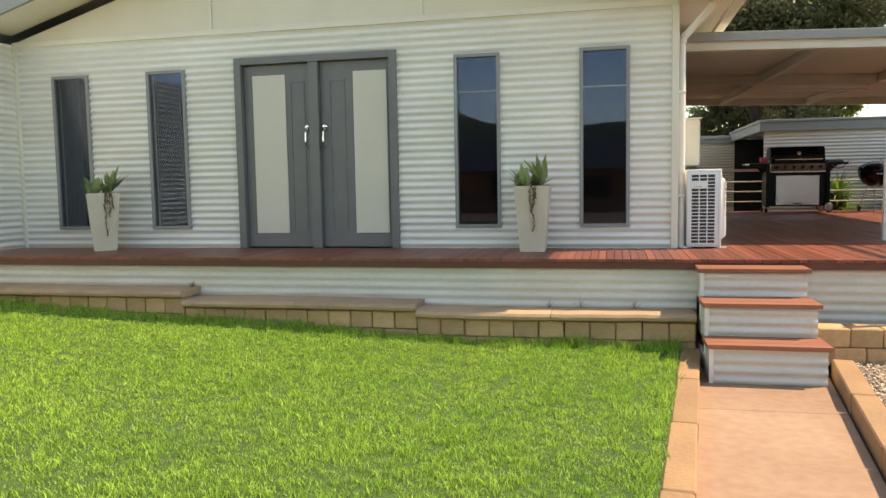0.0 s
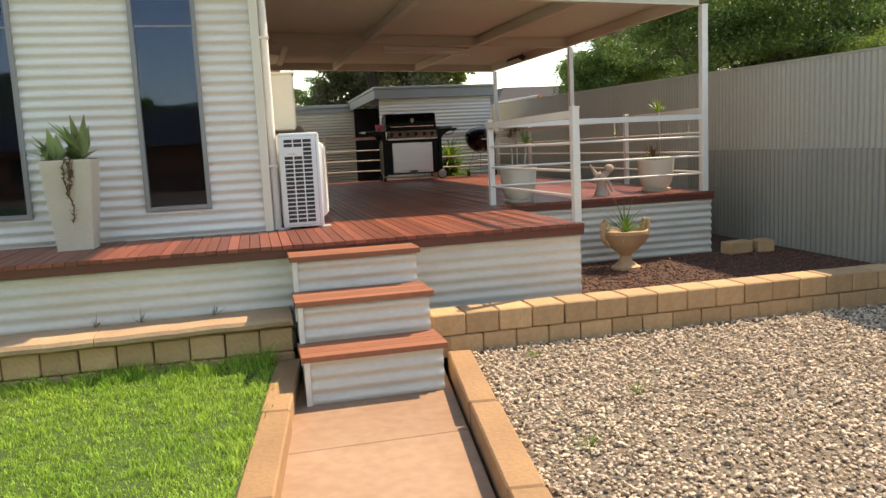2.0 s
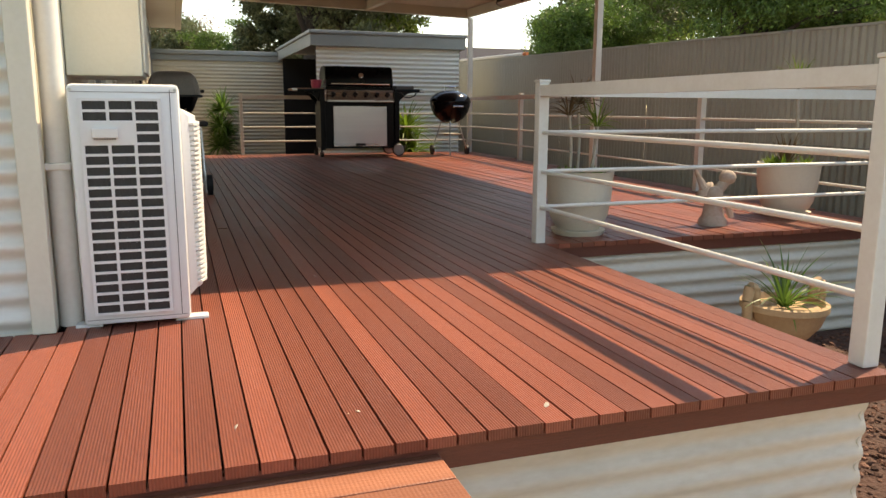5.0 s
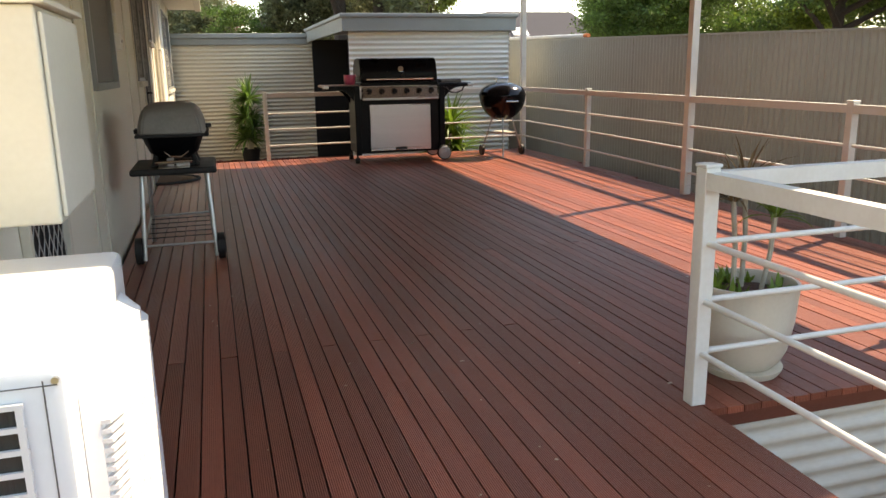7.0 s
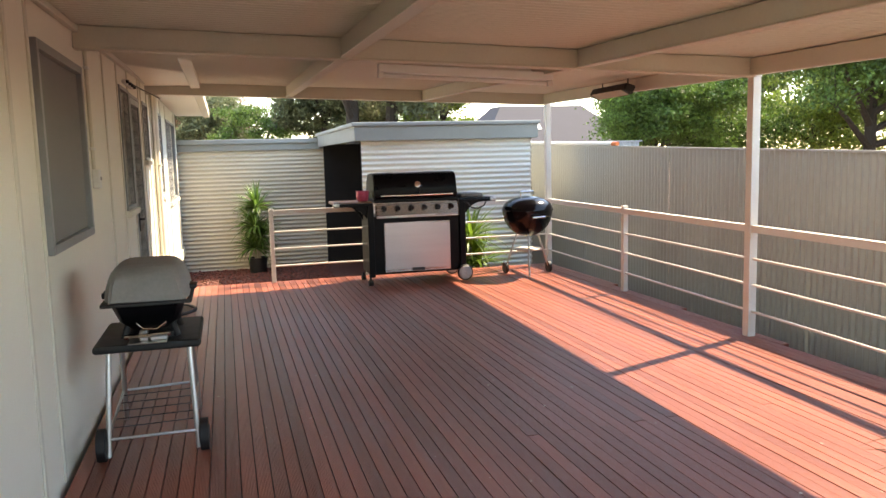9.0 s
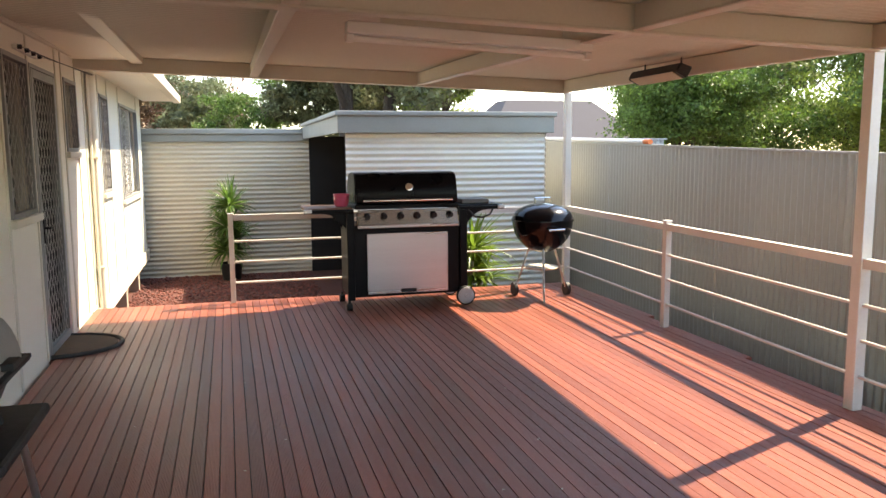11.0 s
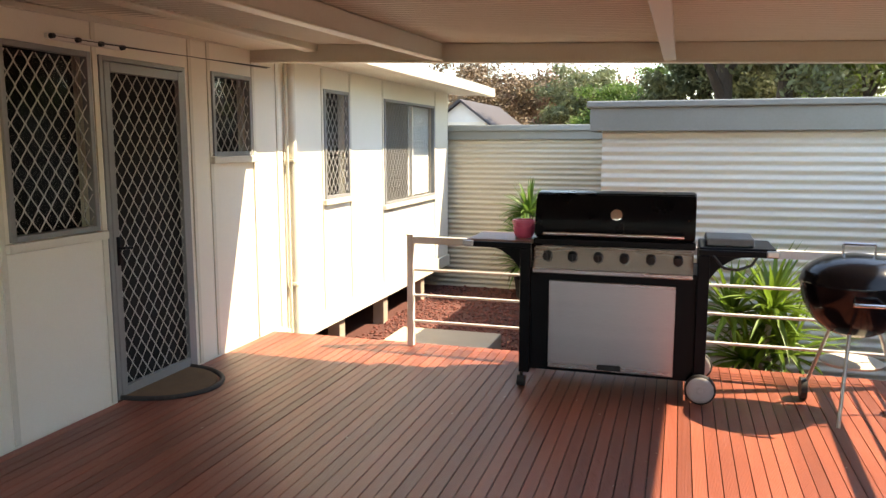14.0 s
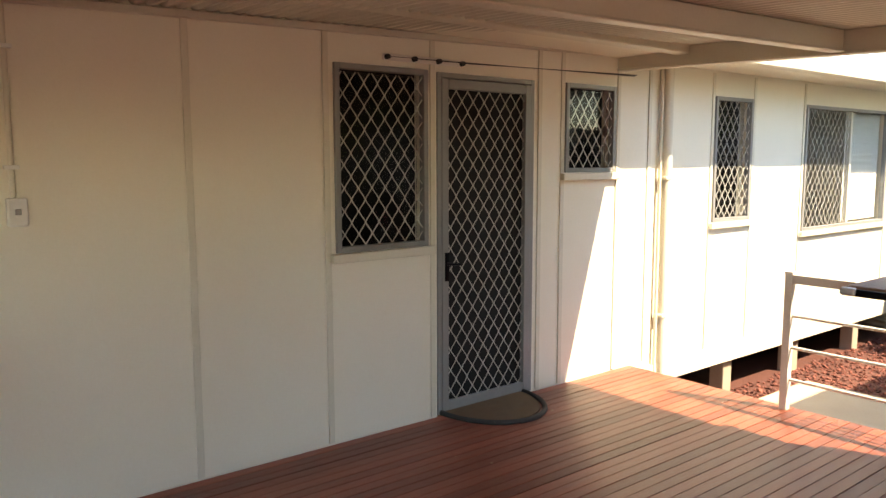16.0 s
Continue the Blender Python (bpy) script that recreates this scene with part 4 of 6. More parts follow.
kr = thing("kerb_gravel", "terracotta-coloured kerb stones along the gravel", "kerb", kind="structure")
for i in range(9):
    y = 6.08 - i * 1.0
    block(kl, 0.47 + 0.112 * (y - 5.85) - 0.01, y, -0.3, 0.15, 0.994, 0.262, -6.4, "kerb", "kerb_stone")
    block(kr, 1.50 + 0.14 * (y - 5.85), y - 0.25, -0.3, 0.15, 0.994, 0.262, -8.0, "kerb", "kerb_stone")

# ---- things on the deck ----
# air conditioner beside the house corner
ac = thing("air_conditioner", "white outdoor air conditioner unit with slotted grille", "air conditioner", (0.783, 8.285, DECK))
bm = bmesh.new()
box(bm, (-0.16, -0.36, 0.012), (0.16, 0.385, 0.762), 0.016)
acb = part("casing", bm, "ac_white", ac, "", True)
bm = bmesh.new()
box(bm, (-0.122, -0.364, 0.05), (0.10, -0.361, 0.715))
part("coil", bm, "ac_dark", ac, "dark finned coil behind the slots")
bm = bmesh.new()
cols = [-0.122 + k * 0.074 for k in range(4)]
rows_z = [0.05 + k * 0.03325 for k in range(21)]
for z in rows_z:
    box(bm, (-0.128, -0.3705, z - 0.004), (0.106, -0.3645, z + 0.004))
for x in cols:
    box(bm, (x - 0.0045, -0.3712, 0.047), (x + 0.0045, -0.3646, 0.718))
box(bm, (-0.121, -0.3722, rows_z[16] + 0.001), (0.025, -0.3647, rows_z[18] - 0.001))
part("grille", bm, "ac_white", ac, "white slotted grille")
# thin grey strips paint the shadow line of each panel seam
for x0, x1, z0, z1 in ((0.131, 0.133, 0.03, 0.745), (-0.15, 0.15, 0.737, 0.7385), (-0.15, 0.15, 0.03, 0.0315)):
    bm = bmesh.new()
    box(bm, (x0, -0.3612, z0), (x1, -0.3598, z1))
    part("panel_seam", bm, "lid_grey", ac, "fine grey strip painted as a panel seam's shadow")
bm = bmesh.new()
box(bm, (-0.095, -0.384, rows_z[16] + 0.018), (-0.022, -0.3725, rows_z[16] + 0.047), 0.003)
part("badge_handle", bm, "white_plastic", ac, "moulded hand grip")
# small proud blocks; grey stands in for shade in the notches
bm = bmesh.new()
for k in range(9):
    box(bm, (-0.09 + k * 0.0072, -0.382, rows_z[16] + 0.013), (-0.087 + k * 0.0072, -0.3725, rows_z[16] + 0.0175))
part("grip_teeth", bm, "lid_grey", ac, "grey blocks coloured as shaded notches under the grip")
bm = bmesh.new()
prof = [(-0.295, 0.161), (-0.285, 0.185), (-0.24, 0.203), (0.0, 0.212), (0.24, 0.203), (0.285, 0.185), (0.295, 0.161)]
for (ya, xa), (yb, xb) in zip(prof, prof[1:]):
    slab8(bm, [(0.161, ya, 0.075), (xa, ya, 0.10), (xb, yb, 0.10), (0.161, yb, 0.075), (0.161, ya, 0.69), (xa, ya, 0.665), (xb, yb, 0.665), (0.161, yb, 0.69)])
bmesh.ops.remove_doubles(bm, verts=bm.verts, dist=0.0001)
guard = part("fan_guard", bm, "ac_white", ac, "white bulging fan guard", True)
for k in range(34):
    bm = bmesh.new()
    z = 0.115 + k * 0.0158
    for (ya, xa), (yb, xb) in zip(prof[1:], prof[2:-1]):
        slab8(bm, [(xa - 0.006, ya, z), (xa + 0.014, ya, z), (xb + 0.014, yb, z), (xb - 0.006, yb, z), (xa - 0.006, ya, z + 0.0075), (xa + 0.014, ya, z + 0.0075), (xb + 0.014, yb, z + 0.0075), (xb - 0.006, yb, z + 0.0075)])
    part("slat", bm, "ac_white", guard)
for y in (-0.33, 0.28):
    bm = bmesh.new()
    box(bm, (0.11, y, 0.0), (0.215, y + 0.05, 0.0115), 0.003)
    part("foot", bm, "ac_white", ac)
    bm = bmesh.new()
    box(bm, (-0.19, y, 0.0), (-0.11, y + 0.05, 0.0115), 0.003)
    part("foot", bm, "ac_white", ac)
for x in (-0.148, 0.148):
    bm = bmesh.new()
    rod(bm, (x, -0.3, 0.745), (x, -0.364, 0.745), 0.005)
    part("screw", bm, "alu", ac)

# meter box on the side wall
fb = thing("meter_box", "cream steel meter box on the house wall", "meter box", (SX, 9.0, 1.475))
bm = bmesh.new()
box(bm, (0.003, -0.25, 0.0), (0.285, 0.25, 0.49), 0.006)
part("casing", bm, "cream_trim", fb)
bm = bmesh.new()
box(bm, (0.286, -0.235, 0.015), (0.297, 0.235, 0.475), 0.004)
part("door", bm, "cream_trim", fb)
bm = bmesh.new()
box(bm, (-0.0, -0.27, 0.491), (0.31, 0.27, 0.505), 0.003)
part("lid", bm, "cream_trim", fb, "folded weather lip")
vent = thing("wall_screen", "grey diamond mesh screen on the house wall", "screen", (SX + 0.012, 9.62, 0.72), kind="")
bm = bmesh.new()
diamond_mesh(bm, 0.62, 1.95)
part("security_mesh", bm, "mesh_grey", vent)
# plain sheet whose colour stands in for shade behind the mesh
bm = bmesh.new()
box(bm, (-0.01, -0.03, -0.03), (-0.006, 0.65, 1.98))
part("backing", bm, "shade_in", vent, "sheet coloured as the shade behind the mesh")
for a, b in (((-0.011, -0.05, -0.05), (0.02, -0.012, 2.0)), ((-0.011, 0.632, -0.05), (0.02, 0.67, 2.0)), ((-0.011, -0.012, 1.962), (0.02, 0.632, 2.0)), ((-0.011, -0.012, -0.05), (0.02, 0.632, -0.012))):
    bm = bmesh.new()
    box(bm, a, b, 0.003)
    part("frame", bm, "cream_trim", vent)

# ---- large barbecue ----
bq = thing("barbecue", "black six-burner hooded barbecue on a wheeled cabinet", "barbecue", (3.465, 16.37, DECK))
bm = bmesh.new()
box(bm, (-0.56, 0.03, 0.12), (0.56, 0.56, 0.80), 0.006)
part("cabinet", bm, "black", bq, "black steel cabinet")
for x in (-0.55, 0.55):
    bm = bmesh.new()
    box(bm, (x - 0.035, -0.01, 0.10), (x + 0.035, 0.05, 0.93), 0.006)
    part("corner_post", bm, "black", bq)
bm = bmesh.new()
box(bm, (-0.395, 0.008, 0.145), (0.395, 0.028, 0.725), 0.004)
cd = part("cabinet_door", bm, "steel", bq, "brushed stainless door")
bm = bmesh.new()
box(bm, (-0.075, -0.004, 0.155), (0.075, 0.0075, 0.19), 0.004)
part("door_grip", bm, "black_matt", cd, "black finger grip")
bm = bmesh.new()
slab8(bm, [(-0.49, -0.055, 0.79), (0.49, -0.055, 0.79), (0.49, 0.03, 0.79), (-0.49, 0.03, 0.79), (-0.49, -0.02, 0.95), (0.49, -0.02, 0.95), (0.49, 0.03, 0.95), (-0.49, 0.03, 0.95)])
bmesh.ops.bevel(bm, geom=list(bm.edges), offset=0.012, segments=2, affect="EDGES")
cp = part("control_panel", bm, "steel_brown", bq, "curved stainless control panel", True)
bm = bmesh.new()
box(bm, (-0.49, -0.064, 0.782), (0.49, -0.05, 0.812), 0.006)
part("panel_lip", bm, "steel", cp, "bright rolled lower edge")
for i in range(6):
    x = -0.40 + i * 0.16
    bm = bmesh.new()
    rod(bm, (x, -0.035, 0.90), (x, -0.075, 0.89), 0.03, 0.026, 18)
    box(bm, (x - 0.006, -0.09, 0.868), (x + 0.006, -0.07, 0.915))
    part("knob", bm, "black_matt", cp, "black burner knob", True)
bm = bmesh.new()
box(bm, (-0.50, 0.0, 0.955), (0.50, 0.54, 1.0), 0.008)
part("grill_box", bm, "black", bq, "black firebox rim")
bm = bmesh.new()
prof = [(0.02, 1.003), (0.005, 1.04), (0.055, 1.235), (0.10, 1.285), (0.20, 1.298), (0.42, 1.285), (0.52, 1.18), (0.54, 1.003)]
for xx in (-0.495, 0.495):
    vv = [bm.verts.new((xx, y, z)) for y, z in prof]
    bm.faces.new(vv)
bm.verts.ensure_lookup_table()
k = len(prof)
for i in range(k):
    bm.faces.new((bm.verts[i], bm.verts[(i + 1) % k], bm.verts[k + (i + 1) % k], bm.verts[k + i]))
bmesh.ops.bevel(bm, geom=list(bm.edges), offset=0.01, segments=2, affect="EDGES")
hood = part("hood", bm, "hood_black", bq, "glossy black roasting hood", True)
bm = bmesh.new()
rod(bm, (-0.43, -0.035, 1.035), (0.43, -0.035, 1.035), 0.012)
for x in (-0.40, 0.40):
    rod(bm, (x, -0.035, 1.035), (x, 0.012, 1.045), 0.01)
part("hood_handle", bm, "chrome", hood, "long steel hood handle", True)
bm = bmesh.new()
m = Matrix.Translation((0.02, 0.032, 1.155)) @ Matrix.Rotation(radians(75), 4, "X")
lathe(bm, [(0.0, 0.0), (0.036, 0.0), (0.036, 0.012), (0.028, 0.014), (0.0, 0.013)], 20)
bmesh.ops.transform(bm, matrix=m, verts=bm.verts)
part("thermometer", bm, "chrome", hood, "round chrome thermometer", True)
for sgn, nm, mat in ((-1, "side_shelf", "wood_shelf"), (1, "side_shelf", "black")):
    bm = bmesh.new()
    box(bm, (sgn * 0.52, 0.03, 0.945), (sgn * 0.96, 0.50, 0.975), 0.01)
    sh = part(nm, bm, mat, bq, "timber-topped side shelf" if sgn < 0 else "black side shelf")
    bm = bmesh.new()
    box(bm, (sgn * 0.515, 0.0, 0.925), (sgn * 0.97, 0.028, 0.962), 0.006)
    part("shelf_rim", bm, "black", sh)
    bm = bmesh.new()
    box(bm, (sgn * 0.90, -0.012, 0.93), (sgn * 0.975, 0.02, 0.968), 0.008)
    part("shelf_end", bm, "alu", sh, "bright metal end cap")
    for y in (0.05, 0.46):
        bm = bmesh.new()
        prev = None
        pts = [(0.52 + 0.28 * t, 0.94 - 0.26 * (1 - t) ** 2.2) for t in np.linspace(0, 1, 9)]
        for (xa, za), (xb, zb) in zip(pts, pts[1:]):
            slab8(bm, [(sgn * xa, y - 0.012, za - 0.02), (sgn * xb, y - 0.012, zb - 0.02), (sgn * xb, y + 0.012, zb - 0.02), (sgn * xa, y + 0.012, za - 0.02),
                       (sgn * xa, y - 0.012, 0.944), (sgn * xb, y - 0.012, 0.944), (sgn * xb, y + 0.012, 0.944), (sgn * xa, y + 0.012, 0.944)])
        part("bracket", bm, "black", sh)
bm = bmesh.new()
box(bm, (0.56, 0.08, 0.976), (0.84, 0.44, 1.025), 0.012)
part("side_burner", bm, "lid_grey", bq, "closed side burner lid")
bm = bmesh.new()
pipe(bm, [(0.60, 0.0, 0.93), (0.66, -0.02, 0.86), (0.74, -0.02, 0.85), (0.82, -0.01, 0.88), (0.85, 0.0, 0.93)], 0.009)
part("gas_hose", bm, "rubber", bq, "black gas hose", True)
for y in (0.02, 0.5):
    bm = bmesh.new()
    rod(bm, (-0.57, y, 0.10), (-0.57, y, 0.06), 0.012)
    rod(bm, (-0.595, y, 0.036), (-0.545, y, 0.036), 0.036, 0.036, 16)
    part("caster", bm, "black_matt", bq, "small black caster", True)
for y in (-0.05, 0.50):
    bm = bmesh.new()
    lathe(bm, [(0.05, 0.0), (0.085, 0.0), (0.094, 0.008), (0.094, 0.03), (0.085, 0.038), (0.05, 0.038)], 28)
    bmesh.ops.transform(bm, matrix=Matrix.Translation((0.56, y + 0.038, 0.095)) @ Matrix.Rotation(radians(90), 4, "X"), verts=bm.verts)
    wf = part("wheel", bm, "black_matt", bq, "large black wheel", True)
    bm = bmesh.new()
    lathe(bm, [(0.0, 0.014), (0.016, 0.014), (0.02, 0.010), (0.06, 0.009), (0.076, 0.005), (0.082, 0.0), (0.0, -0.03)], 28)
    bmesh.ops.transform(bm, matrix=Matrix.Translation((0.56, y - 0.001, 0.095)) @ Matrix.Rotation(radians(90), 4, "X"), verts=bm.verts)
    part("hub", bm, "wheel_grey", wf, "pale grey hub cap", True)
bm = bmesh.new()
rod(bm, (0.56, -0.01, 0.095), (0.56, 0.50, 0.095), 0.01)
part("axle", bm, "alu", bq, "", True)

bucket = thing("bucket", "small pink plastic bucket on the barbecue shelf", "bucket", (3.465 - 0.60, 16.37 + 0.2, DECK + 0.976))
bm = bmesh.new()
lathe(bm, [(0.0, 0.0), (0.052, 0.0), (0.066, 0.02), (0.073, 0.06), (0.071, 0.105), (0.077, 0.108), (0.076, 0.12), (0.066, 0.12), (0.064, 0.06), (0.045, 0.012), (0.0, 0.012)], 24)
part("body", bm, "pink", bucket, "", True)
bm = bmesh.new()
pipe(bm, [(0.072 * math.cos(a), -0.035 - 0.05 * math.sin(a), 0.118 - 0.05 * math.sin(a)) for a in np.linspace(0, math.pi, 10)], 0.003)
part("bail_handle", bm, "pink", bucket, "thin pink handle", True)

# ---- kettle barbecue ----
kt = thing("kettle_barbecue", "round glossy black kettle barbecue on three legs", "barbecue", (4.87, 16.44, DECK))
bm = bmesh.new()
R = 0.305
lathe(bm, [(0.0, 0.47)] + [(R * math.cos(a), 0.795 + 0.325 * math.sin(a)) for a in np.linspace(-1.35, 0, 10)] + [(0.0, 0.795)], 36)
part("bowl", bm, "black_gloss", kt, "glossy black enamel bowl", True)
bm = bmesh.new()
lathe(bm, [(R + 0.006, 0.786), (R + 0.009, 0.80), (R + 0.004, 0.812)] + [(R * math.cos(a), 0.812 + 0.155 * math.sin(a)) for a in np.linspace(0.08, 1.5, 9)] + [(0.0, 0.967)], 36)
lid = part("lid", bm, "black_gloss", kt, "glossy black domed lid", True)
bm = bmesh.new()
pipe(bm, [(-0.085, 0, 0.955), (-0.085, 0, 1.02), (0.085, 0, 1.02), (0.085, 0, 0.955)], 0.007)
part("lid_handle", bm, "chrome", lid, "wire lid handle", True)
bm = bmesh.new()
box(bm, (-0.085, -R - 0.06, 0.715), (0.085, -R - 0.035, 0.738), 0.006)
pipe(bm, [(-0.07, -R - 0.04, 0.727), (-0.07, -R + 0.02, 0.74)], 0.005)
pipe(bm, [(0.07, -R - 0.04, 0.727), (0.07, -R + 0.02, 0.74)], 0.005)
part("bowl_handle", bm, "chrome", kt, "bright side handle")
for dx, dy, wheel in ((-0.10, -0.29, False), (-0.22, 0.2, True), (0.30, 0.06, True)):
    bm = bmesh.new()
    rod(bm, (dx * 0.45, dy * 0.45, 0.53), (dx, dy, 0.06 if wheel else 0.0), 0.011)
    lg = part("leg", bm, "alu", kt, "aluminium tube leg", True)
    if wheel:
        bm = bmesh.new()
        rod(bm, (dx - 0.018, dy, 0.07), (dx + 0.018, dy, 0.07), 0.07, 0.07, 20)
        part("wheel", bm, "black_matt", lg, "black plastic wheel", True)
bm = bmesh.new()
lathe(bm, [(0.0, 0.30), (0.16, 0.305), (0.175, 0.32), (0.17, 0.325), (0.0, 0.315)], 28)
part("ash_catcher", bm, "pot_white", kt, "pale round ash tray", True)

# ---- small gas grill on a folding cart ----
cart = thing("grill_cart", "folding trolley with black shelf and tube legs", "trolley", (0.915, 12.08, DECK))
bm = bmesh.new()
box(bm, (-0.255, -0.32, 0.545), (0.255, 0.30, 0.585), 0.015)
part("shelf", bm, "black_matt", cart, "black moulded shelf")
for x, y0, y1 in ((-0.215, -0.30, -0.32), (0.215, -0.30, -0.32), (-0.20, 0.18, 0.28), (0.20, 0.20, 0.35)):
    bm = bmesh.new()
    rod(bm, (x * 0.9, y0 * 0.75, 0.546), (x, y1, 0.02), 0.014)
    part("leg", bm, "alu", cart, "satin aluminium tube leg", True)
for x in (-0.245, 0.245):
    bm = bmesh.new()
    rod(bm, (x - 0.02, -0.30, 0.082), (x + 0.02, -0.30, 0.082), 0.082, 0.082, 22)
    wl = part("wheel", bm, "black_matt", cart, "black plastic wheel", True)
    bm = bmesh.new()
    rod(bm, (x - 0.024, -0.30, 0.082), (x + 0.024, -0.30, 0.082), 0.05, 0.05, 18)
    part("hub", bm, "rubber", wl)
for pts in ([(-0.215, -0.31, 0.11), (0.215, -0.31, 0.11)], [(-0.2, 0.24, 0.2), (0.2, 0.29, 0.2)], [(-0.21, -0.31, 0.13), (-0.2, 0.25, 0.2)], [(0.21, -0.31, 0.13), (0.2, 0.28, 0.2)]):
    bm = bmesh.new()
    pipe(bm, pts, 0.008)
    part("brace", bm, "alu", cart, "", True)
for i in range(5):
    bm = bmesh.new()
    y = -0.22 + i * 0.1
    pipe(bm, [(-0.2, y, 0.14 + 0.012 * i), (0.2, y + 0.01, 0.14 + 0.012 * i)], 0.003, 6)
    part("rack_wire", bm, "rubber", cart)
gg = thing("portable_grill", "portable gas grill with weathered grey lid", "barbecue", (0.925, 12.03, DECK + 0.586))
gg.scale = (0.87, 1.0, 1.0)
bm = bmesh.new()
pf = [(0.12, 0.05), (0.165, 0.09), (0.205, 0.18), (0.215, 0.215)]
loops = []
for w, z in pf:
    d = w * 1.15
    loops.append([bm.verts.new((sx * w if abs(sx) == 1 else sx * w, sy * d, z)) for sx, sy in ((-1, -0.7), (-0.8, -1), (0.8, -1), (1, -0.7), (1, 0.7), (0.8, 1), (-0.8, 1), (-1, 0.7))])
for u, w in zip(loops, loops[1:]):
    for i in range(8):
        bm.faces.new((u[i], u[(i + 1) % 8], w[(i + 1) % 8], w[i]))
bm.faces.new(loops[0][::-1]), bm.faces.new(loops[-1])
part("bowl", bm, "black", gg, "black cast bowl", True)
bm = bmesh.new()
for a, b in (((-0.245, -0.275, 0.188), (0.245, -0.245, 0.206)), ((-0.245, 0.245, 0.188), (0.245, 0.275, 0.206)), ((-0.248, -0.245, 0.188), (-0.22, 0.245, 0.206)), ((0.22, -0.245, 0.188), (0.248, 0.245, 0.206))):
    box(bm, a, b, 0.005)
part("rim", bm, "black_matt", gg, "black rim below the lid")
bm = bmesh.new()
box(bm, (-0.11, -0.30, 0.004), (0.10, -0.19, 0.010), 0.002)
box(bm, (-0.05, -0.26, 0.011), (-0.005, -0.21, 0.06), 0.004)
box(bm, (0.01, -0.265, 0.011), (0.10, -0.20, 0.028), 0.004)
part("burner_plate", bm, "alu", gg, "bright bent metal burner plate")
bm = bmesh.new()
pf = [(0.232, 0.205), (0.232, 0.225), (0.215, 0.30), (0.185, 0.36), (0.14, 0.385), (0.08, 0.392)]
loops = []
for w, z in pf:
    d = w * 1.15
    loops.append([bm.verts.new((sx * w, sy * d, z)) for sx, sy in ((-1, -0.75), (-0.85, -1), (0.85, -1), (1, -0.75), (1, 0.75), (0.85, 1), (-0.85, 1), (-1, 0.75))])
for u, w in zip(loops, loops[1:]):
    for i in range(8):
        bm.faces.new((u[i], u[(i + 1) % 8], w[(i + 1) % 8], w[i]))
bm.faces.new(loops[0][::-1]), bm.faces.new(loops[-1])
bmesh.ops.bevel(bm, geom=list(bm.edges), offset=0.012, segments=2, affect="EDGES")
part("lid", bm, "grill_lid", gg, "weathered grey cast lid", True)
bm = bmesh.new()
box(bm, (0.224, -0.05, 0.225), (0.27, 0.05, 0.25), 0.006)
part("handle", bm, "black_matt", gg, "black end grip")
bm = bmesh.new()
box(bm, (-0.27, -0.05, 0.20), (-0.224, 0.05, 0.23), 0.006)
part("handle", bm, "black_matt", gg, "black end grip")
bm = bmesh.new()
for x in (-0.15, 0.15):
    for y in (-0.14, 0.14):
        rod(bm, (x, y, 0.0), (x * 0.8, y * 0.8, 0.08), 0.02)
box(bm, (-0.13, -0.17, 0.001), (0.13, 0.13, 0.03), 0.006)
part("burner_frame", bm, "black_matt", gg)
bm = bmesh.new()
pipe(bm, [(-0.06, -0.25, 0.10), (-0.02, -0.275, 0.075), (0.05, -0.27, 0.07), (0.10, -0.26, 0.10)], 0.006)
pipe(bm, [(-0.13, -0.26, 0.035), (0.12, -0.26, 0.04)], 0.012)
part("gas_tube", bm, "chrome", gg, "bright bent gas tube", True)


# ---- plants and pots ----
def blades(bm, n, length, width, spread, droop=0.6, base=(0, 0, 0), up=0.35, seed=1, segs=5, fold=0.25):
    """Long strap leaves springing from one base, each bending outward."""
    rnd = random.Random(seed)
    for i in range(n):
        a = rnd.uniform(0, 2 * math.pi)
        el = rnd.uniform(up, 1.5)
        ln = length * rnd.uniform(0.65, 1.1)
        d = Vector((math.cos(a), math.sin(a), 0))
        side = Vector((-d.y, d.x, 0))
        p = Vector(base) + d * rnd.uniform(0, 0.02) * spread
        el_now = el
        prev = None
        for s in range(segs + 1):
            t = s / segs
            w = width * (0.5 + 1.1 * t if t < 0.35 else 0.885 * (1 - t) / 0.65 + 0.06)
            row = (bm.verts.new(p - side * w / 2), bm.verts.new(p - Vector((0, 0, fold * w)) + d * 0), bm.verts.new(p + side * w / 2))
            if prev:
                bm.faces.new((prev[0], prev[1], row[1], row[0]))
                bm.faces.new((prev[1], prev[2], row[2], row[1]))
            prev = row
            p = p + (d * math.cos(el_now) + Vector((0, 0, math.sin(el_now)))) * ln / segs
            el_now -= droop * rnd.uniform(0.5, 1.2) / segs * (1.6 - el * 0.6)
    return bm


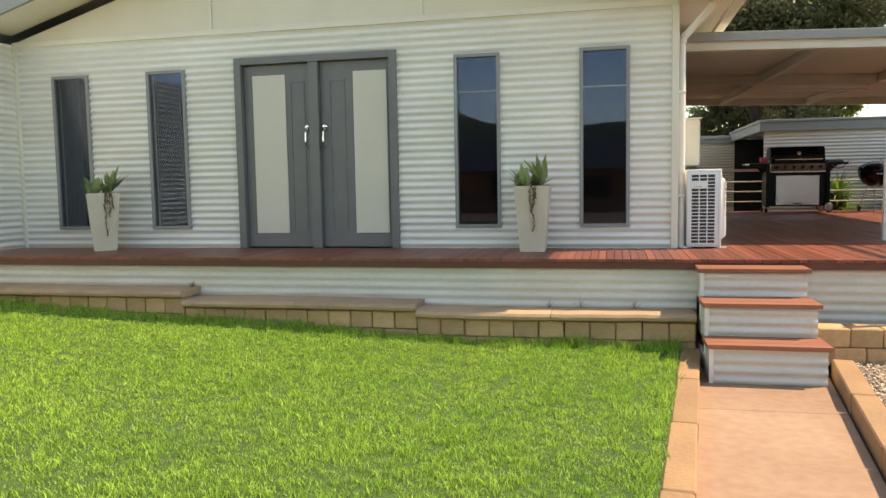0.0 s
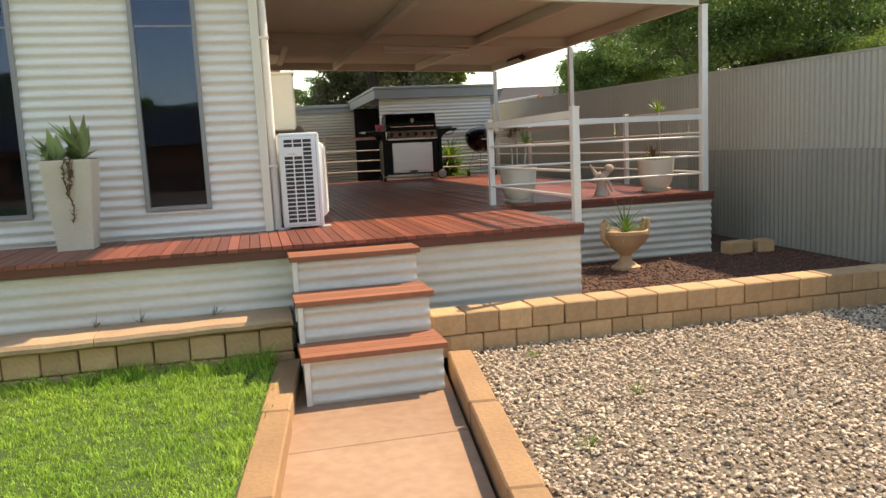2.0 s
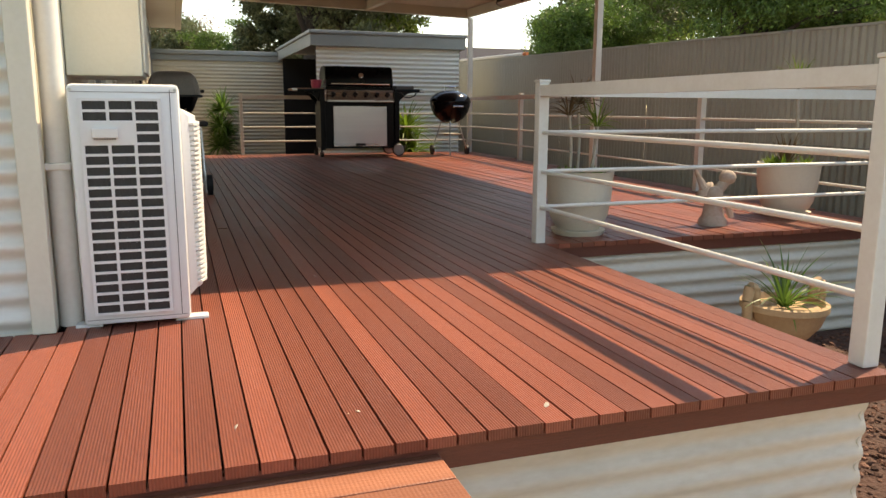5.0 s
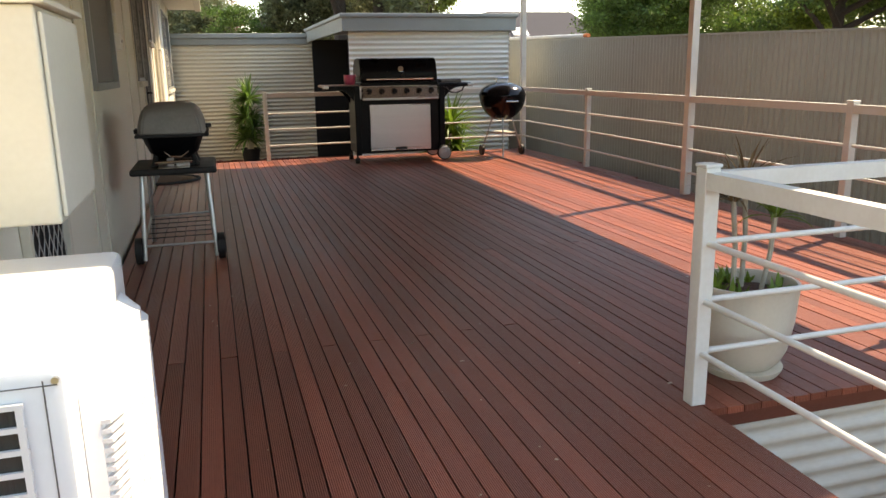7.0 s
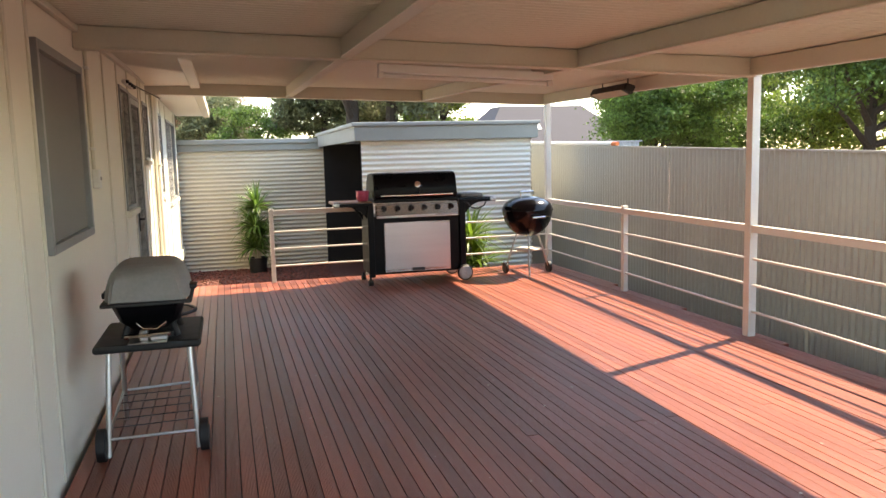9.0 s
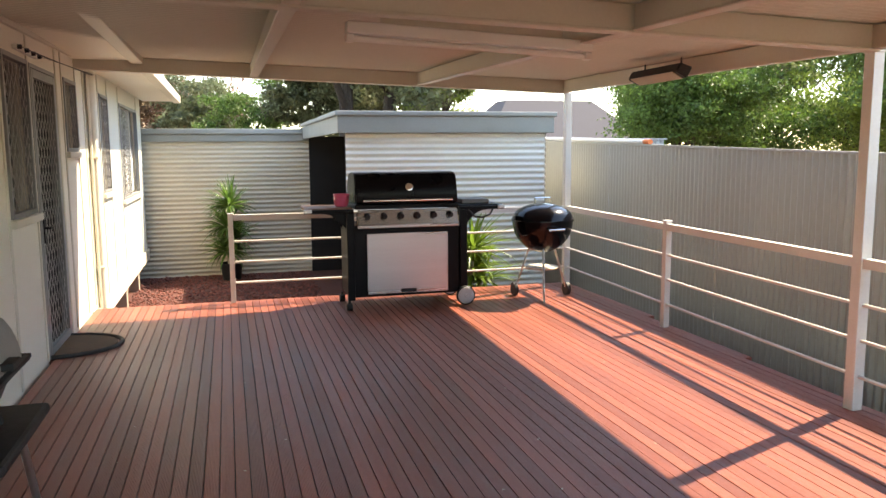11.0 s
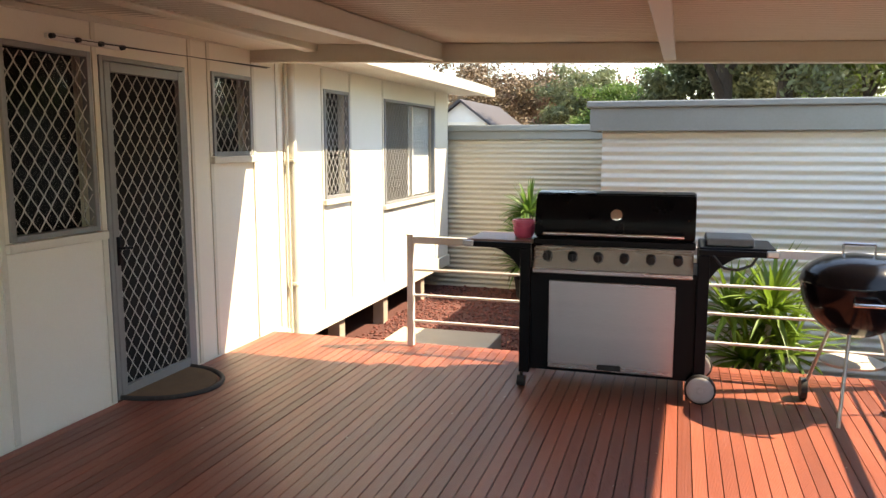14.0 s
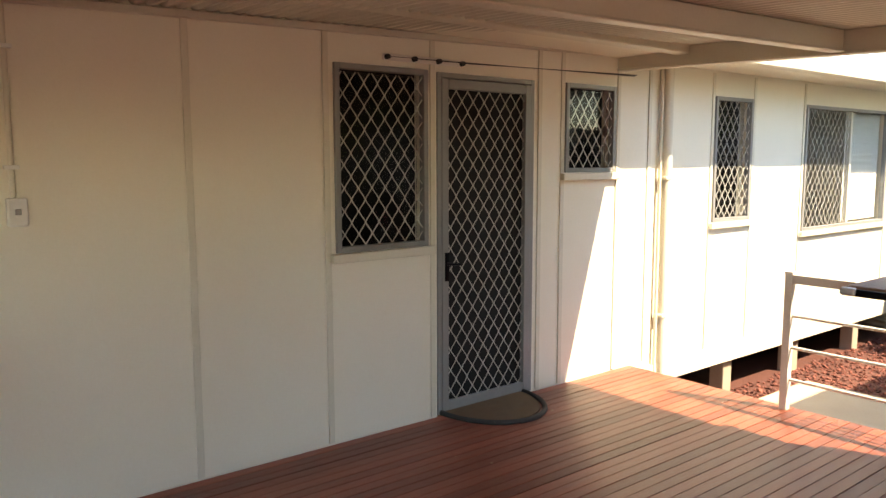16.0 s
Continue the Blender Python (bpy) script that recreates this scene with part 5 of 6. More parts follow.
def tall_pot(x, y, rz, seed, label):
    rnd = random.Random(seed + 40)
    p = thing("planter", label, "planter", (x, y, DECK), rz, "tall planters")
    bm = bmesh.new()
    n = 32
    for i in range(n):
        z0, z1 = 0.63 * i / n, 0.63 * (i + 1) / n
        w0 = 0.118 + 0.052 * (i + 0.5) / n
        w0 += rnd.uniform(-0.001, 0.001)
        box(bm, (-w0, -w0, z0), (w0, w0, z1 - 0.0065))
        w1 = w0 - 0.009
        box(bm, (-w1, -w1, z1 - 0.007), (w1, w1, z1 + 0.001))
    part("pot", bm, "pot_white", p, "cream pot with fine horizontal ribs")
    bm = bmesh.new()
    box(bm, (-0.155, -0.155, 0.63), (0.155, 0.155, 0.636))
    part("soil", bm, "soil", p)
    rnd = random.Random(seed)
    bm = bmesh.new()
    for k, (cx, cy, cz, n, ln, up) in enumerate(((-0.07, -0.04, 0.63, 9, 0.23, 0.6), (0.08, 0.0, 0.66, 9, 0.28, 0.85), (0.02, 0.08, 0.63, 7, 0.18, 0.5), (-0.11, 0.05, 0.63, 6, 0.16, 0.35))):
        blades(bm, n, ln, 0.115, 1, 0.3, (cx, cy, cz), up, seed * 10 + k, 6, 0.22)
    blades(bm, 16, 0.17, 0.012, 1, 1.2, (-0.13, -0.1, 0.63), 0.2, seed * 10 + 9, 5)
    part("succulent", bm, "leaf_succ", p, "grey-green succulent rosettes")
    bm = bmesh.new()
    for k in range(4):
        xx = rnd.gauss(0.03, 0.02)
        z = 0.64
        yy = -0.175
        for j in range((20, 12, 9, 6)[k]):
            zz = z - rnd.uniform(0.015, 0.03)
            nx = xx + rnd.uniform(-0.01, 0.01)
            rod(bm, (xx, yy, z), (nx, yy, zz), 0.003, 0.003, 5)
            blades(bm, 3, 0.035, 0.016, 0, 0.3, (nx, yy, zz), 0.0, rnd.randint(0, 9999), 2)
            xx, z = nx, zz
            yy = -0.118 - 0.052 * max(0, z) / 0.63 - 0.014
    part("trailing_stem", bm, "leaf_dry", p, "dry brown trailing stems")
    return p


tall_pot(-5.58, 7.62, 38, 3, "tall cream planter with succulents by the wall")
tall_pot(-0.835, 7.63, 0, 5, "tall cream planter with overflowing succulents")


def round_pot(x, y, h, r, label, rz=0):
    p = thing("plant_pot", label, "plant pot", (x, y, DECK), rz)
    bm = bmesh.new()
    lathe(bm, [(0.0, 0.0), (r * 0.72, 0.0), (r * 0.78, 0.018), (r * 0.80, 0.03), (r * 0.7, 0.03), (0.0, 0.02)], 32)
    part("saucer", bm, "pot_white", p, "pale saucer", True)
    bm = bmesh.new()
    lathe(bm, [(0.0, 0.031), (r * 0.60, 0.031), (r * 0.74, 0.06), (r * 0.85, h * 0.3), (r * 0.94, h * 0.6), (r * 0.98, h * 0.9), (r, h - 0.01), (r, h), (r * 0.93, h), (r * 0.9, h - 0.05), (0.0, h - 0.05)], 36)
    part("pot", bm, "pot_glaze", p, "", True)
    bm = bmesh.new()
    lathe(bm, [(0.0, h - 0.049), (r * 0.89, h - 0.049), (r * 0.5, h - 0.035), (0.0, h - 0.03)], 20)
    part("soil", bm, "soil", p)
    return p


pa = round_pot(3.05, 9.16, 0.355, 0.19, "stone-coloured pot with slender dracaena canes on the deck")
for i, (dx, dy, tx, ty, h) in enumerate(((-0.06, 0.0, -0.07, 0.02, 0.36), (0.0, 0.03, 0.0, 0.05, 0.42), (0.05, -0.02, 0.08, -0.03, 0.30))):
    bm = bmesh.new()
    pipe(bm, [(dx, dy, 0.31), ((dx + tx) / 2 + 0.01, (dy + ty) / 2, 0.31 + h / 2), (tx, ty, 0.31 + h)], 0.0095)
    cn = part("cane", bm, "cane", pa, "pale bare cane", True)
    bm = bmesh.new()
    blades(bm, 30, 0.19, 0.014, 1, 0.9, (tx, ty, 0.30 + h), 0.2, 31 + i, 4)
    part("leaf_tuft", bm, "leaf_dry" if i < 2 else "leaf_bright", cn, "thin drooping leaf tuft")
bm = bmesh.new()
for k in range(14):
    rnd = random.Random(k)
    a = rnd.uniform(0, 6.28)
    blades(bm, 6, 0.07, 0.022, 1, 0.4, (0.12 * math.cos(a), 0.12 * math.sin(a), 0.315), 0.2, 60 + k, 3)
part("groundcover", bm, "leaf_bright", pa, "small yellow-green groundcover")
pb = round_pot(4.76, 9.42, 0.35, 0.20, "stone-coloured pot with bromeliad beside the railing")
bm = bmesh.new()
for k in range(16):
    rnd = random.Random(k + 50)
    a = rnd.uniform(0, 6.28)
    blades(bm, 6, 0.10, 0.028, 1, 0.5, (0.115 * math.cos(a), 0.115 * math.sin(a), 0.315), 0.3, 160 + k, 3)
part("groundcover", bm, "leaf_bright", pb, "yellow-green low leaves")
bm = bmesh.new()
blades(bm, 22, 0.24, 0.02, 1, 0.4, (-0.03, 0, 0.33), 0.7, 210, 4)
part("dry_rosette", bm, "leaf_dry", pb, "upright dry orange rosette")
bm = bmesh.new()
pipe(bm, [(0.06, 0.03, 0.31), (0.07, 0.03, 0.6), (0.06, 0.04, 0.88)], 0.011)
cn = part("cane", bm, "cane", pb, "slender bare cane", True)
bm = bmesh.new()
blades(bm, 26, 0.20, 0.016, 1, 0.6, (0.06, 0.04, 0.87), 0.25, 215, 4)
part("leaf_tuft", bm, "leaf_bright", cn, "spiky green leaf tuft")

urn = thing("garden_urn", "sandstone garden urn with spiky plant", "urn", (3.86, 8.42, 0.0))
bm = bmesh.new()
lathe(bm, [(0.0, 0.0), (0.14, 0.0), (0.14, 0.025), (0.11, 0.04), (0.065, 0.08), (0.055, 0.13), (0.075, 0.165), (0.13, 0.20), (0.185, 0.27), (0.205, 0.33), (0.218, 0.345), (0.218, 0.375), (0.197, 0.38), (0.18, 0.35), (0.0, 0.34)], 32)
part("bowl", bm, "urn", urn, "", True)
for sx in (-1, 1):
    bm = bmesh.new()
    pipe(bm, [(sx * 0.17, 0, 0.24), (sx * 0.225, 0, 0.30), (sx * 0.24, 0, 0.40), (sx * 0.225, 0, 0.47), (sx * 0.195, 0, 0.46), (sx * 0.185, 0, 0.38)], 0.027, 10)
    part("handle", bm, "urn", urn, "thick scrolled handle", True)
bm = bmesh.new()
blades(bm, 34, 0.36, 0.02, 1, 0.9, (0, 0, 0.35), 0.25, 401, 5)
part("plant", bm, "leaf_yucca", urn, "spiky grey-green leaves")

bm = bmesh.new()
lathe(bm, [(0.0, 0.0), (0.085, 0.0), (0.085, 0.03), (0.065, 0.06), (0.055, 0.12), (0.06, 0.17), (0.05, 0.21), (0.03, 0.235), (0.0, 0.24)], 16)
bmesh.ops.create_icosphere(bm, subdivisions=2, radius=0.046, matrix=pose(0.075, -0.01, 0.29) @ Matrix.Diagonal((1.15, 1, 1, 1)))
rod(bm, (0.02, 0, 0.21), (0.07, -0.01, 0.27), 0.035, 0.03, 10)
rod(bm, (0.04, -0.05, 0.18), (0.10, -0.04, 0.05), 0.022, 0.018, 8)
bmesh.ops.create_icosphere(bm, subdivisions=2, radius=0.06, matrix=pose(-0.05, 0.03, 0.20, 0, 40, 0) @ Matrix.Diagonal((0.45, 0.8, 1.3, 1)))
rod(bm, (-0.05, 0.03, 0.22), (-0.12, 0.03, 0.34), 0.03, 0.008, 8)
st = tagged(part("garden_statue", bm, "statue", None, "", True), "small weathered stone statue kneeling on the deck", "statue")
st.matrix_basis = pose(4.0, 9.2, DECK, 0, 0, -10)

for x, y, rz, sx in ((5.3, 8.72, 8, 0.15), (5.60, 8.70, -6, 0.09)):
    gb = tagged(part("garden_block", box(bmesh.new(), (-sx, -0.08, 0), (sx, 0.08, 0.13), 0.015), "block"), "loose tan sandstone block on the soil", "block", "loose blocks")
    gb.matrix_basis = pose(x, y, 0.0, 0, 0, rz)


def yucca(x, y, z, label, mat, heads, n, length, width, seed, pot=True):
    p = thing("yucca", label, "plant", (x, y, z))
    if pot:
        bm = bmesh.new()
        lathe(bm, [(0.0, 0.0), (0.14, 0.0), (0.175, 0.26), (0.185, 0.28), (0.17, 0.28), (0.15, 0.24), (0.0, 0.24)], 24)
        part("pot", bm, "black_matt", p, "black plastic nursery pot", True)
    for i, (dx, dy, h) in enumerate(heads):
        bm = bmesh.new()
        pipe(bm, [(dx * 0.4, dy * 0.4, 0.1), (dx, dy, h)], 0.025)
        tr = part("trunk", bm, "cane", p, "", True)
        bm = bmesh.new()
        blades(bm, n, length, width, 1, 0.75, (dx, dy, h), -0.25, seed + i, 5)
        part("leaf_crown", bm, mat, tr, "sharp strap leaves")
    return p


yucca(1.84, 22.05, 0.1, "potted green yucca against the corrugated wall", "leaf_yucca", ((-0.05, 0, 0.45), (0.06, 0.05, 0.65), (-0.04, -0.04, 0.85), (0.02, 0.0, 1.2)), 100, 0.5, 0.055, 500)
yucca(4.42, 17.85, 0.1, "bright green strappy plant behind the barbecue", "leaf_bright", ((0.0, 0, 0.45), (0.18, 0.05, 0.62), (-0.12, 0.1, 0.8), (0.16, -0.05, 0.9), (0.3, 0.05, 0.5)), 62, 0.55, 0.055, 540)

mat = thing("door_mat", "worn half-round brown coir door mat", "door mat", (SX + 0.01, 15.72, DECK + 0.003))
bm = bmesh.new()
arc = [(0.44 * math.cos(a), 0.36 * math.sin(a)) for a in np.linspace(-math.pi / 2, math.pi / 2, 25)]
lo = [bm.verts.new((x * 0.92, y * 0.92, 0.0)) for x, y in arc]
hi = [bm.verts.new((x * 0.92, y * 0.92, 0.014)) for x, y in arc]
bm.faces.new(hi), bm.faces.new(lo[::-1])
for i in range(25):
    bm.faces.new((lo[i], lo[(i + 1) % 25], hi[(i + 1) % 25], hi[i]))
part("mat_body", bm, "coir", mat, "worn brown coir")
bm = bmesh.new()
pipe(bm, [(x, y, 0.009) for x, y in arc], 0.017, 8)
part("edge", bm, "rubber", mat, "dark rubber edge", True)

# ---- fixtures ----
tube = thing("batten_light", "white fluorescent batten light under the roof", "lamp", (3.12, 13.3, 0))
tube.matrix_basis = pose(3.12, 13.3, beam_z(3.12, 13.3) - 0.055, 0, 2.46, 0)
bm = bmesh.new()
box(bm, (-0.68, -0.035, 0.03), (0.68, 0.035, 0.09), 0.006)
part("housing", bm, "white_plastic", tube)
bm = bmesh.new()
rod(bm, (-0.64, 0, 0.008), (0.64, 0, 0.008), 0.016)
part("tube", bm, "white_plastic", tube, "unlit white tube", True)
for x in (-0.66, 0.66):
    bm = bmesh.new()
    box(bm, (x - 0.02, -0.025, -0.012), (x + 0.02, 0.025, 0.029), 0.004)
    part("end_cap", bm, "white_plastic", tube)
bm = bmesh.new()
box(bm, (-0.5, -0.02, 0.09), (0.5, 0.02, 0.188))
part("mount", bm, "beam", tube)

heater = thing("patio_heater", "black and steel strip heater under the roof edge", "heater", (5.02, 14.58, beam_z(5.02, 14.58) - 0.01))
heater.scale = (0.7, 1.0, 0.65)
bm = bmesh.new()
slab8(bm, [(-0.11, -0.35, 0.0), (0.02, -0.35, -0.07), (0.02, 0.35, -0.07), (-0.11, 0.35, 0.0), (-0.06, -0.35, 0.10), (0.08, -0.35, 0.05), (0.08, 0.35, 0.05), (-0.06, 0.35, 0.10)])
bmesh.ops.bevel(bm, geom=list(bm.edges), offset=0.012, segments=2, affect="EDGES")
part("casing", bm, "black_matt", heater)
bm = bmesh.new()
slab8(bm, [(-0.118, -0.3, 0.0), (0.008, -0.3, -0.072), (0.008, 0.3, -0.072), (-0.118, 0.3, 0.0), (-0.112, -0.3, 0.004), (0.014, -0.3, -0.068), (0.014, 0.3, -0.068), (-0.112, 0.3, 0.004)])
part("reflector", bm, "bronze", heater, "bronze-tinted reflector face")
for y in (-0.25, 0.25):
    bm = bmesh.new()
    rod(bm, (0.03, y, 0.06), (0.03, y, 0.17), 0.008)
    part("bracket", bm, "black_matt", heater)

sw = thing("switch_box", "white outdoor switch box on the wall", "switch", (SX + 0.002, 13.06, 1.985))
bm = bmesh.new()
box(bm, (0.0, -0.04, 0.0), (0.045, 0.04, 0.12), 0.008)
part("box", bm, "white_plastic", sw)
bm = bmesh.new()
box(bm, (0.0455, -0.012, 0.05), (0.052, 0.012, 0.075), 0.003)
part("rocker", bm, "wheel_grey", sw)
cdt = thing("conduit", "white conduit running up the wall", "conduit", (SX + 0.014, 13.05, 2.106))
bm = bmesh.new()
rod(bm, (0, 0, 0.0), (0, 0, 0.86), 0.012)
part("tube", bm, "cream_trim", cdt, "", True)
for z in (0.12, 0.62):
    bm = bmesh.new()
    box(bm, (-0.013, -0.03, z), (0.016, 0.03, z + 0.018), 0.003)
    part("saddle", bm, "white_plastic", cdt)
dp = thing("downpipe", "cream downpipe on the house wall", "downpipe", (SX + 0.04, 17.62, 0.5))
bm = bmesh.new()
rod(bm, (0, 0, 0), (0, 0, 2.5), 0.04, 0.04, 18)
part("tube", bm, "cream_trim", dp, "", True)
bm = bmesh.new()
rod(bm, (-0.01, -0.075, 0.05), (-0.01, -0.075, 2.5), 0.014)
part("side_conduit", bm, "cream_trim", dp, "", True)
for z in (0.5, 1.6):
    bm = bmesh.new()
    box(bm, (-0.038, -0.06, z), (0.044, 0.055, z + 0.025), 0.004)
    part("bracket", bm, "cream_trim", dp)
fd = thing("downpipe", "white downpipe at the front corner of the house", "downpipe", (SX + 0.045, FY + 0.075, DECK))
bm = bmesh.new()
rod(bm, (0, 0, 0.0), (0, 0, 1.98), 0.036, 0.036, 16)
part("tube", bm, "rail", fd, "", True)
bm = bmesh.new()
pipe(bm, [(0, 0, 1.975), (0.012, -0.02, 2.03), (0.30, -0.16, 2.33)], 0.036, 14)
part("elbow", bm, "rail", fd, "sloping elbow towards the gutter", True)
for z in (0.5, 1.5):
    bm = bmesh.new()
    box(bm, (-0.043, -0.04, z), (0.04, 0.04, z + 0.022), 0.004)
    part("bracket", bm, "rail", fd)
cl = thing("clothesline", "retractable clothesline reel above the door", "clothesline", (SX + 0.002, 15.24, 2.84))
bm = bmesh.new()
box(bm, (0.0, -0.30, -0.015), (0.035, 0.28, 0.02), 0.008)
part("bar", bm, "white_plastic", cl)
for y in (-0.29, -0.1, 0.08, 0.26):
    bm = bmesh.new()
    rod(bm, (0.036, y, 0.0), (0.06, y, 0.0), 0.016, 0.014, 12)
    part("peg", bm, "black_matt", cl, "", True)
    bm = bmesh.new()
    pipe(bm, [(0.055, y, 0.0), (0.16 + 0.05 * y, 1.80, 0.02 + 0.015 * y)], 0.0018, 5)
    part("line", bm, "rubber", cl, "thin line strung to the beam")

slab = tagged(part("stepping_slab", box(bmesh.new(), (1.05, 17.3, 0.0), (2.14, 19.12, 0.30), 0.012), "slab"), "pale concrete slab step behind the deck", "step", "", "structure")


# ---- trees and distance ----
def leaf_cloud(name, centres, per, size, mat, parent, seed, sx=0.5, sy=0.5, sz=0.4, label=""):
    """Clumps of single small leaves round the given centres."""
    rng = np.random.default_rng(seed)
    c = np.repeat(np.array(centres, float), per, axis=0)
    n = len(c)
    p = c + rng.normal(0, 1, (n, 3)) * (sx, sy, sz)
    u = rng.normal(0, 1, (n, 3))
    u /= np.linalg.norm(u, axis=1)[:, None]
    w = np.cross(u, rng.normal(0, 1, (n, 3)))
    w /= np.linalg.norm(w, axis=1)[:, None]
    s = size * rng.uniform(0.6, 1.4, (n, 1))
    verts = np.stack([p - u * s, p - w * s * 0.45, p + u * s, p + w * s * 0.45], 1).reshape(-1, 3)
    me = bpy.data.meshes.new(name)
    me.from_pydata(verts.tolist(), [], np.arange(n * 4).reshape(-1, 4).tolist())
    me.materials.append(M[mat])
    ob = new(name, me)
    ob.parent = parent
    if label:
        ob["label"] = label
    return ob


def tree(x, y, h, crown_r, crown_z, mat, label, seed, trunk_r=0.16, clumps=70, per=130, size=0.09, squash=0.8, lean=0.0, z0=-0.4):
    t = thing("tree", label, "tree", (x, y, z0))
    rnd = random.Random(seed)
    bm = bmesh.new()
    top = Vector((lean, 0, crown_z))
    pts = [Vector((0, 0, 0)), Vector((lean * 0.3, 0.05, crown_z * 0.45)), top]
    for i, (p, q) in enumerate(zip(pts, pts[1:])):
        rod(bm, p, q, trunk_r * (1 - 0.3 * i), trunk_r * (0.7 - 0.25 * i), 10)
    ends = []
    for i in range(9):
        a = rnd.uniform(0, 6.28)
        el = rnd.uniform(0.1, 1.2)
        ln = crown_r * rnd.uniform(0.55, 0.95)
        s = pts[1].lerp(top, rnd.uniform(0.2, 1))
        e = s + Vector((math.cos(a) * math.cos(el), math.sin(a) * math.cos(el), math.sin(el) * squash)) * ln
        mid = s.lerp(e, 0.5) + Vector((rnd.uniform(-0.2, 0.2), rnd.uniform(-0.2, 0.2), 0.15))
        rod(bm, s, mid, trunk_r * 0.4, trunk_r * 0.25, 7)
        rod(bm, mid, e, trunk_r * 0.25, trunk_r * 0.08, 6)
        ends.append(e)
        for k in range(3):
            e2 = mid.lerp(e, rnd.uniform(0.3, 1)) + Vector((rnd.uniform(-1, 1), rnd.uniform(-1, 1), rnd.uniform(-0.4, 0.8))) * crown_r * 0.28
            rod(bm, mid.lerp(e, 0.5), e2, trunk_r * 0.12, trunk_r * 0.04, 5)
            ends.append(e2)
    part("trunk", bm, "bark", t, "dark rough bark")
    cs = [e for e in ends]
    lobes = []
    for k in range(11):
        v = Vector((rnd.gauss(0, 1), rnd.gauss(0, 1), rnd.gauss(0, 0.9))).normalized() * rnd.uniform(0.35, 0.8) * crown_r
        v.z *= squash
        lobes.append((top + v + Vector((0, 0, (h - crown_z) * 0.2)), crown_r * rnd.uniform(0.25, 0.48)))
    while len(cs) < clumps:
        c, r = rnd.choice(lobes)
        v = Vector((rnd.gauss(0, 1), rnd.gauss(0, 1), rnd.gauss(0.2, 0.8))).normalized() * rnd.uniform(0.45, 1.0) * r
        v.z *= 0.75
        cs.append(c + v)
    leaf_cloud("crown", [tuple(c) for c in cs], per, size, mat, t, seed, crown_r * 0.10, crown_r * 0.10, crown_r * 0.05)
    return t


tree(4.6, 27.5, 9.0, 3.6, 6.2, "leaf_gum", "tall gum tree with drooping grey-green leaves behind the shed", 11, 0.26, 185, 300, 0.07, 0.9)
tree(5.6, 28.2, 9.0, 3.6, 6.4, "leaf_gum", "dark-trunked gum tree with sparse hanging leaves", 12, 0.24, 175, 300, 0.07, 0.9, 0.4)
tree(4.3, 31.0, 6.4, 1.8, 4.0, "leaf_gum", "grey-green gum tree beyond the back wall", 13, 0.16, 110, 252, 0.066)
tree(7.3, 28.6, 5.6, 1.3, 3.7, "leaf_light", "light yellow-green tree beyond the shed", 14, 0.12, 60, 220, 0.048)
tree(13.4, 19.8, 6.6, 2.8, 4.0, "leaf_green", "dense green broadleaf tree beyond the fence", 15, 0.18, 120, 520, 0.040)
tree(15.8, 20.2, 8.0, 3.6, 5.0, "leaf_green", "large dark green tree beyond the fence", 16, 0.2, 190, 420, 0.046)
tree(11.0, 23.6, 4.8, 1.9, 3.1, "leaf_green", "rounded green tree overhanging the fence", 17, 0.16, 120, 540, 0.036)
tree(13.2, 14.0, 4.2, 1.7, 2.6, "leaf_light", "pale green feathery tree beyond the fence", 18, 0.12, 100, 420, 0.036)
tree(17.5, 14.5, 6.4, 3.0, 4.2, "leaf_green", "tall green tree in the neighbouring garden", 19, 0.2, 170, 420, 0.046)
tree(2.5, 33.0, 5.4, 1.6, 3.4, "leaf_green", "feathery green tree beyond the back wall", 22, 0.12, 80, 320, 0.038)
tree(13.2, 25.6, 5.2, 2.6, 3.0, "leaf_green", "broad low green tree in the neighbouring garden", 31, 0.14, 120, 380, 0.044)
tree(17.6, 26.0, 5.4, 2.8, 3.2, "leaf_light", "light green spreading tree in the neighbouring garden", 32, 0.14, 110, 330, 0.05)
tree(20.5, 19.5, 5.6, 3.0, 3.2, "leaf_green", "dense green tree far beyond the fence", 33, 0.16, 120, 330, 0.055)
tree(19.6, 22.8, 6.6, 3.0, 4.0, "leaf_green", "dark green tree behind the neighbouring garden", 34, 0.16, 120, 330, 0.055)
tree(15.4, 16.4, 4.4, 2.0, 2.6, "leaf_light", "low pale green shrub-like tree beyond the fence", 35, 0.1, 90, 300, 0.04)
tree(6.4, 32.0, 5.8, 2.3, 3.8, "leaf_gum", "grey-green gum tree filling the gap behind the shed", 36, 0.14, 110, 280, 0.06)
tree(1.0, 35.5, 5.6, 2.0, 3.6, "leaf_gum", "small grey-green gum tree beyond the back wall", 37, 0.12, 90, 240, 0.06)
tree(16.5, 30.0, 8.0, 3.6, 5.0, "leaf_gum", "distant gum tree over the roofs", 20, 0.22, 135, 234, 0.088)
tree(-2.2, 36.0, 5.6, 2.4, 3.7, "leaf_russet", "russet-brown tree beyond the back wall", 21, 0.14, 130, 230, 0.05)
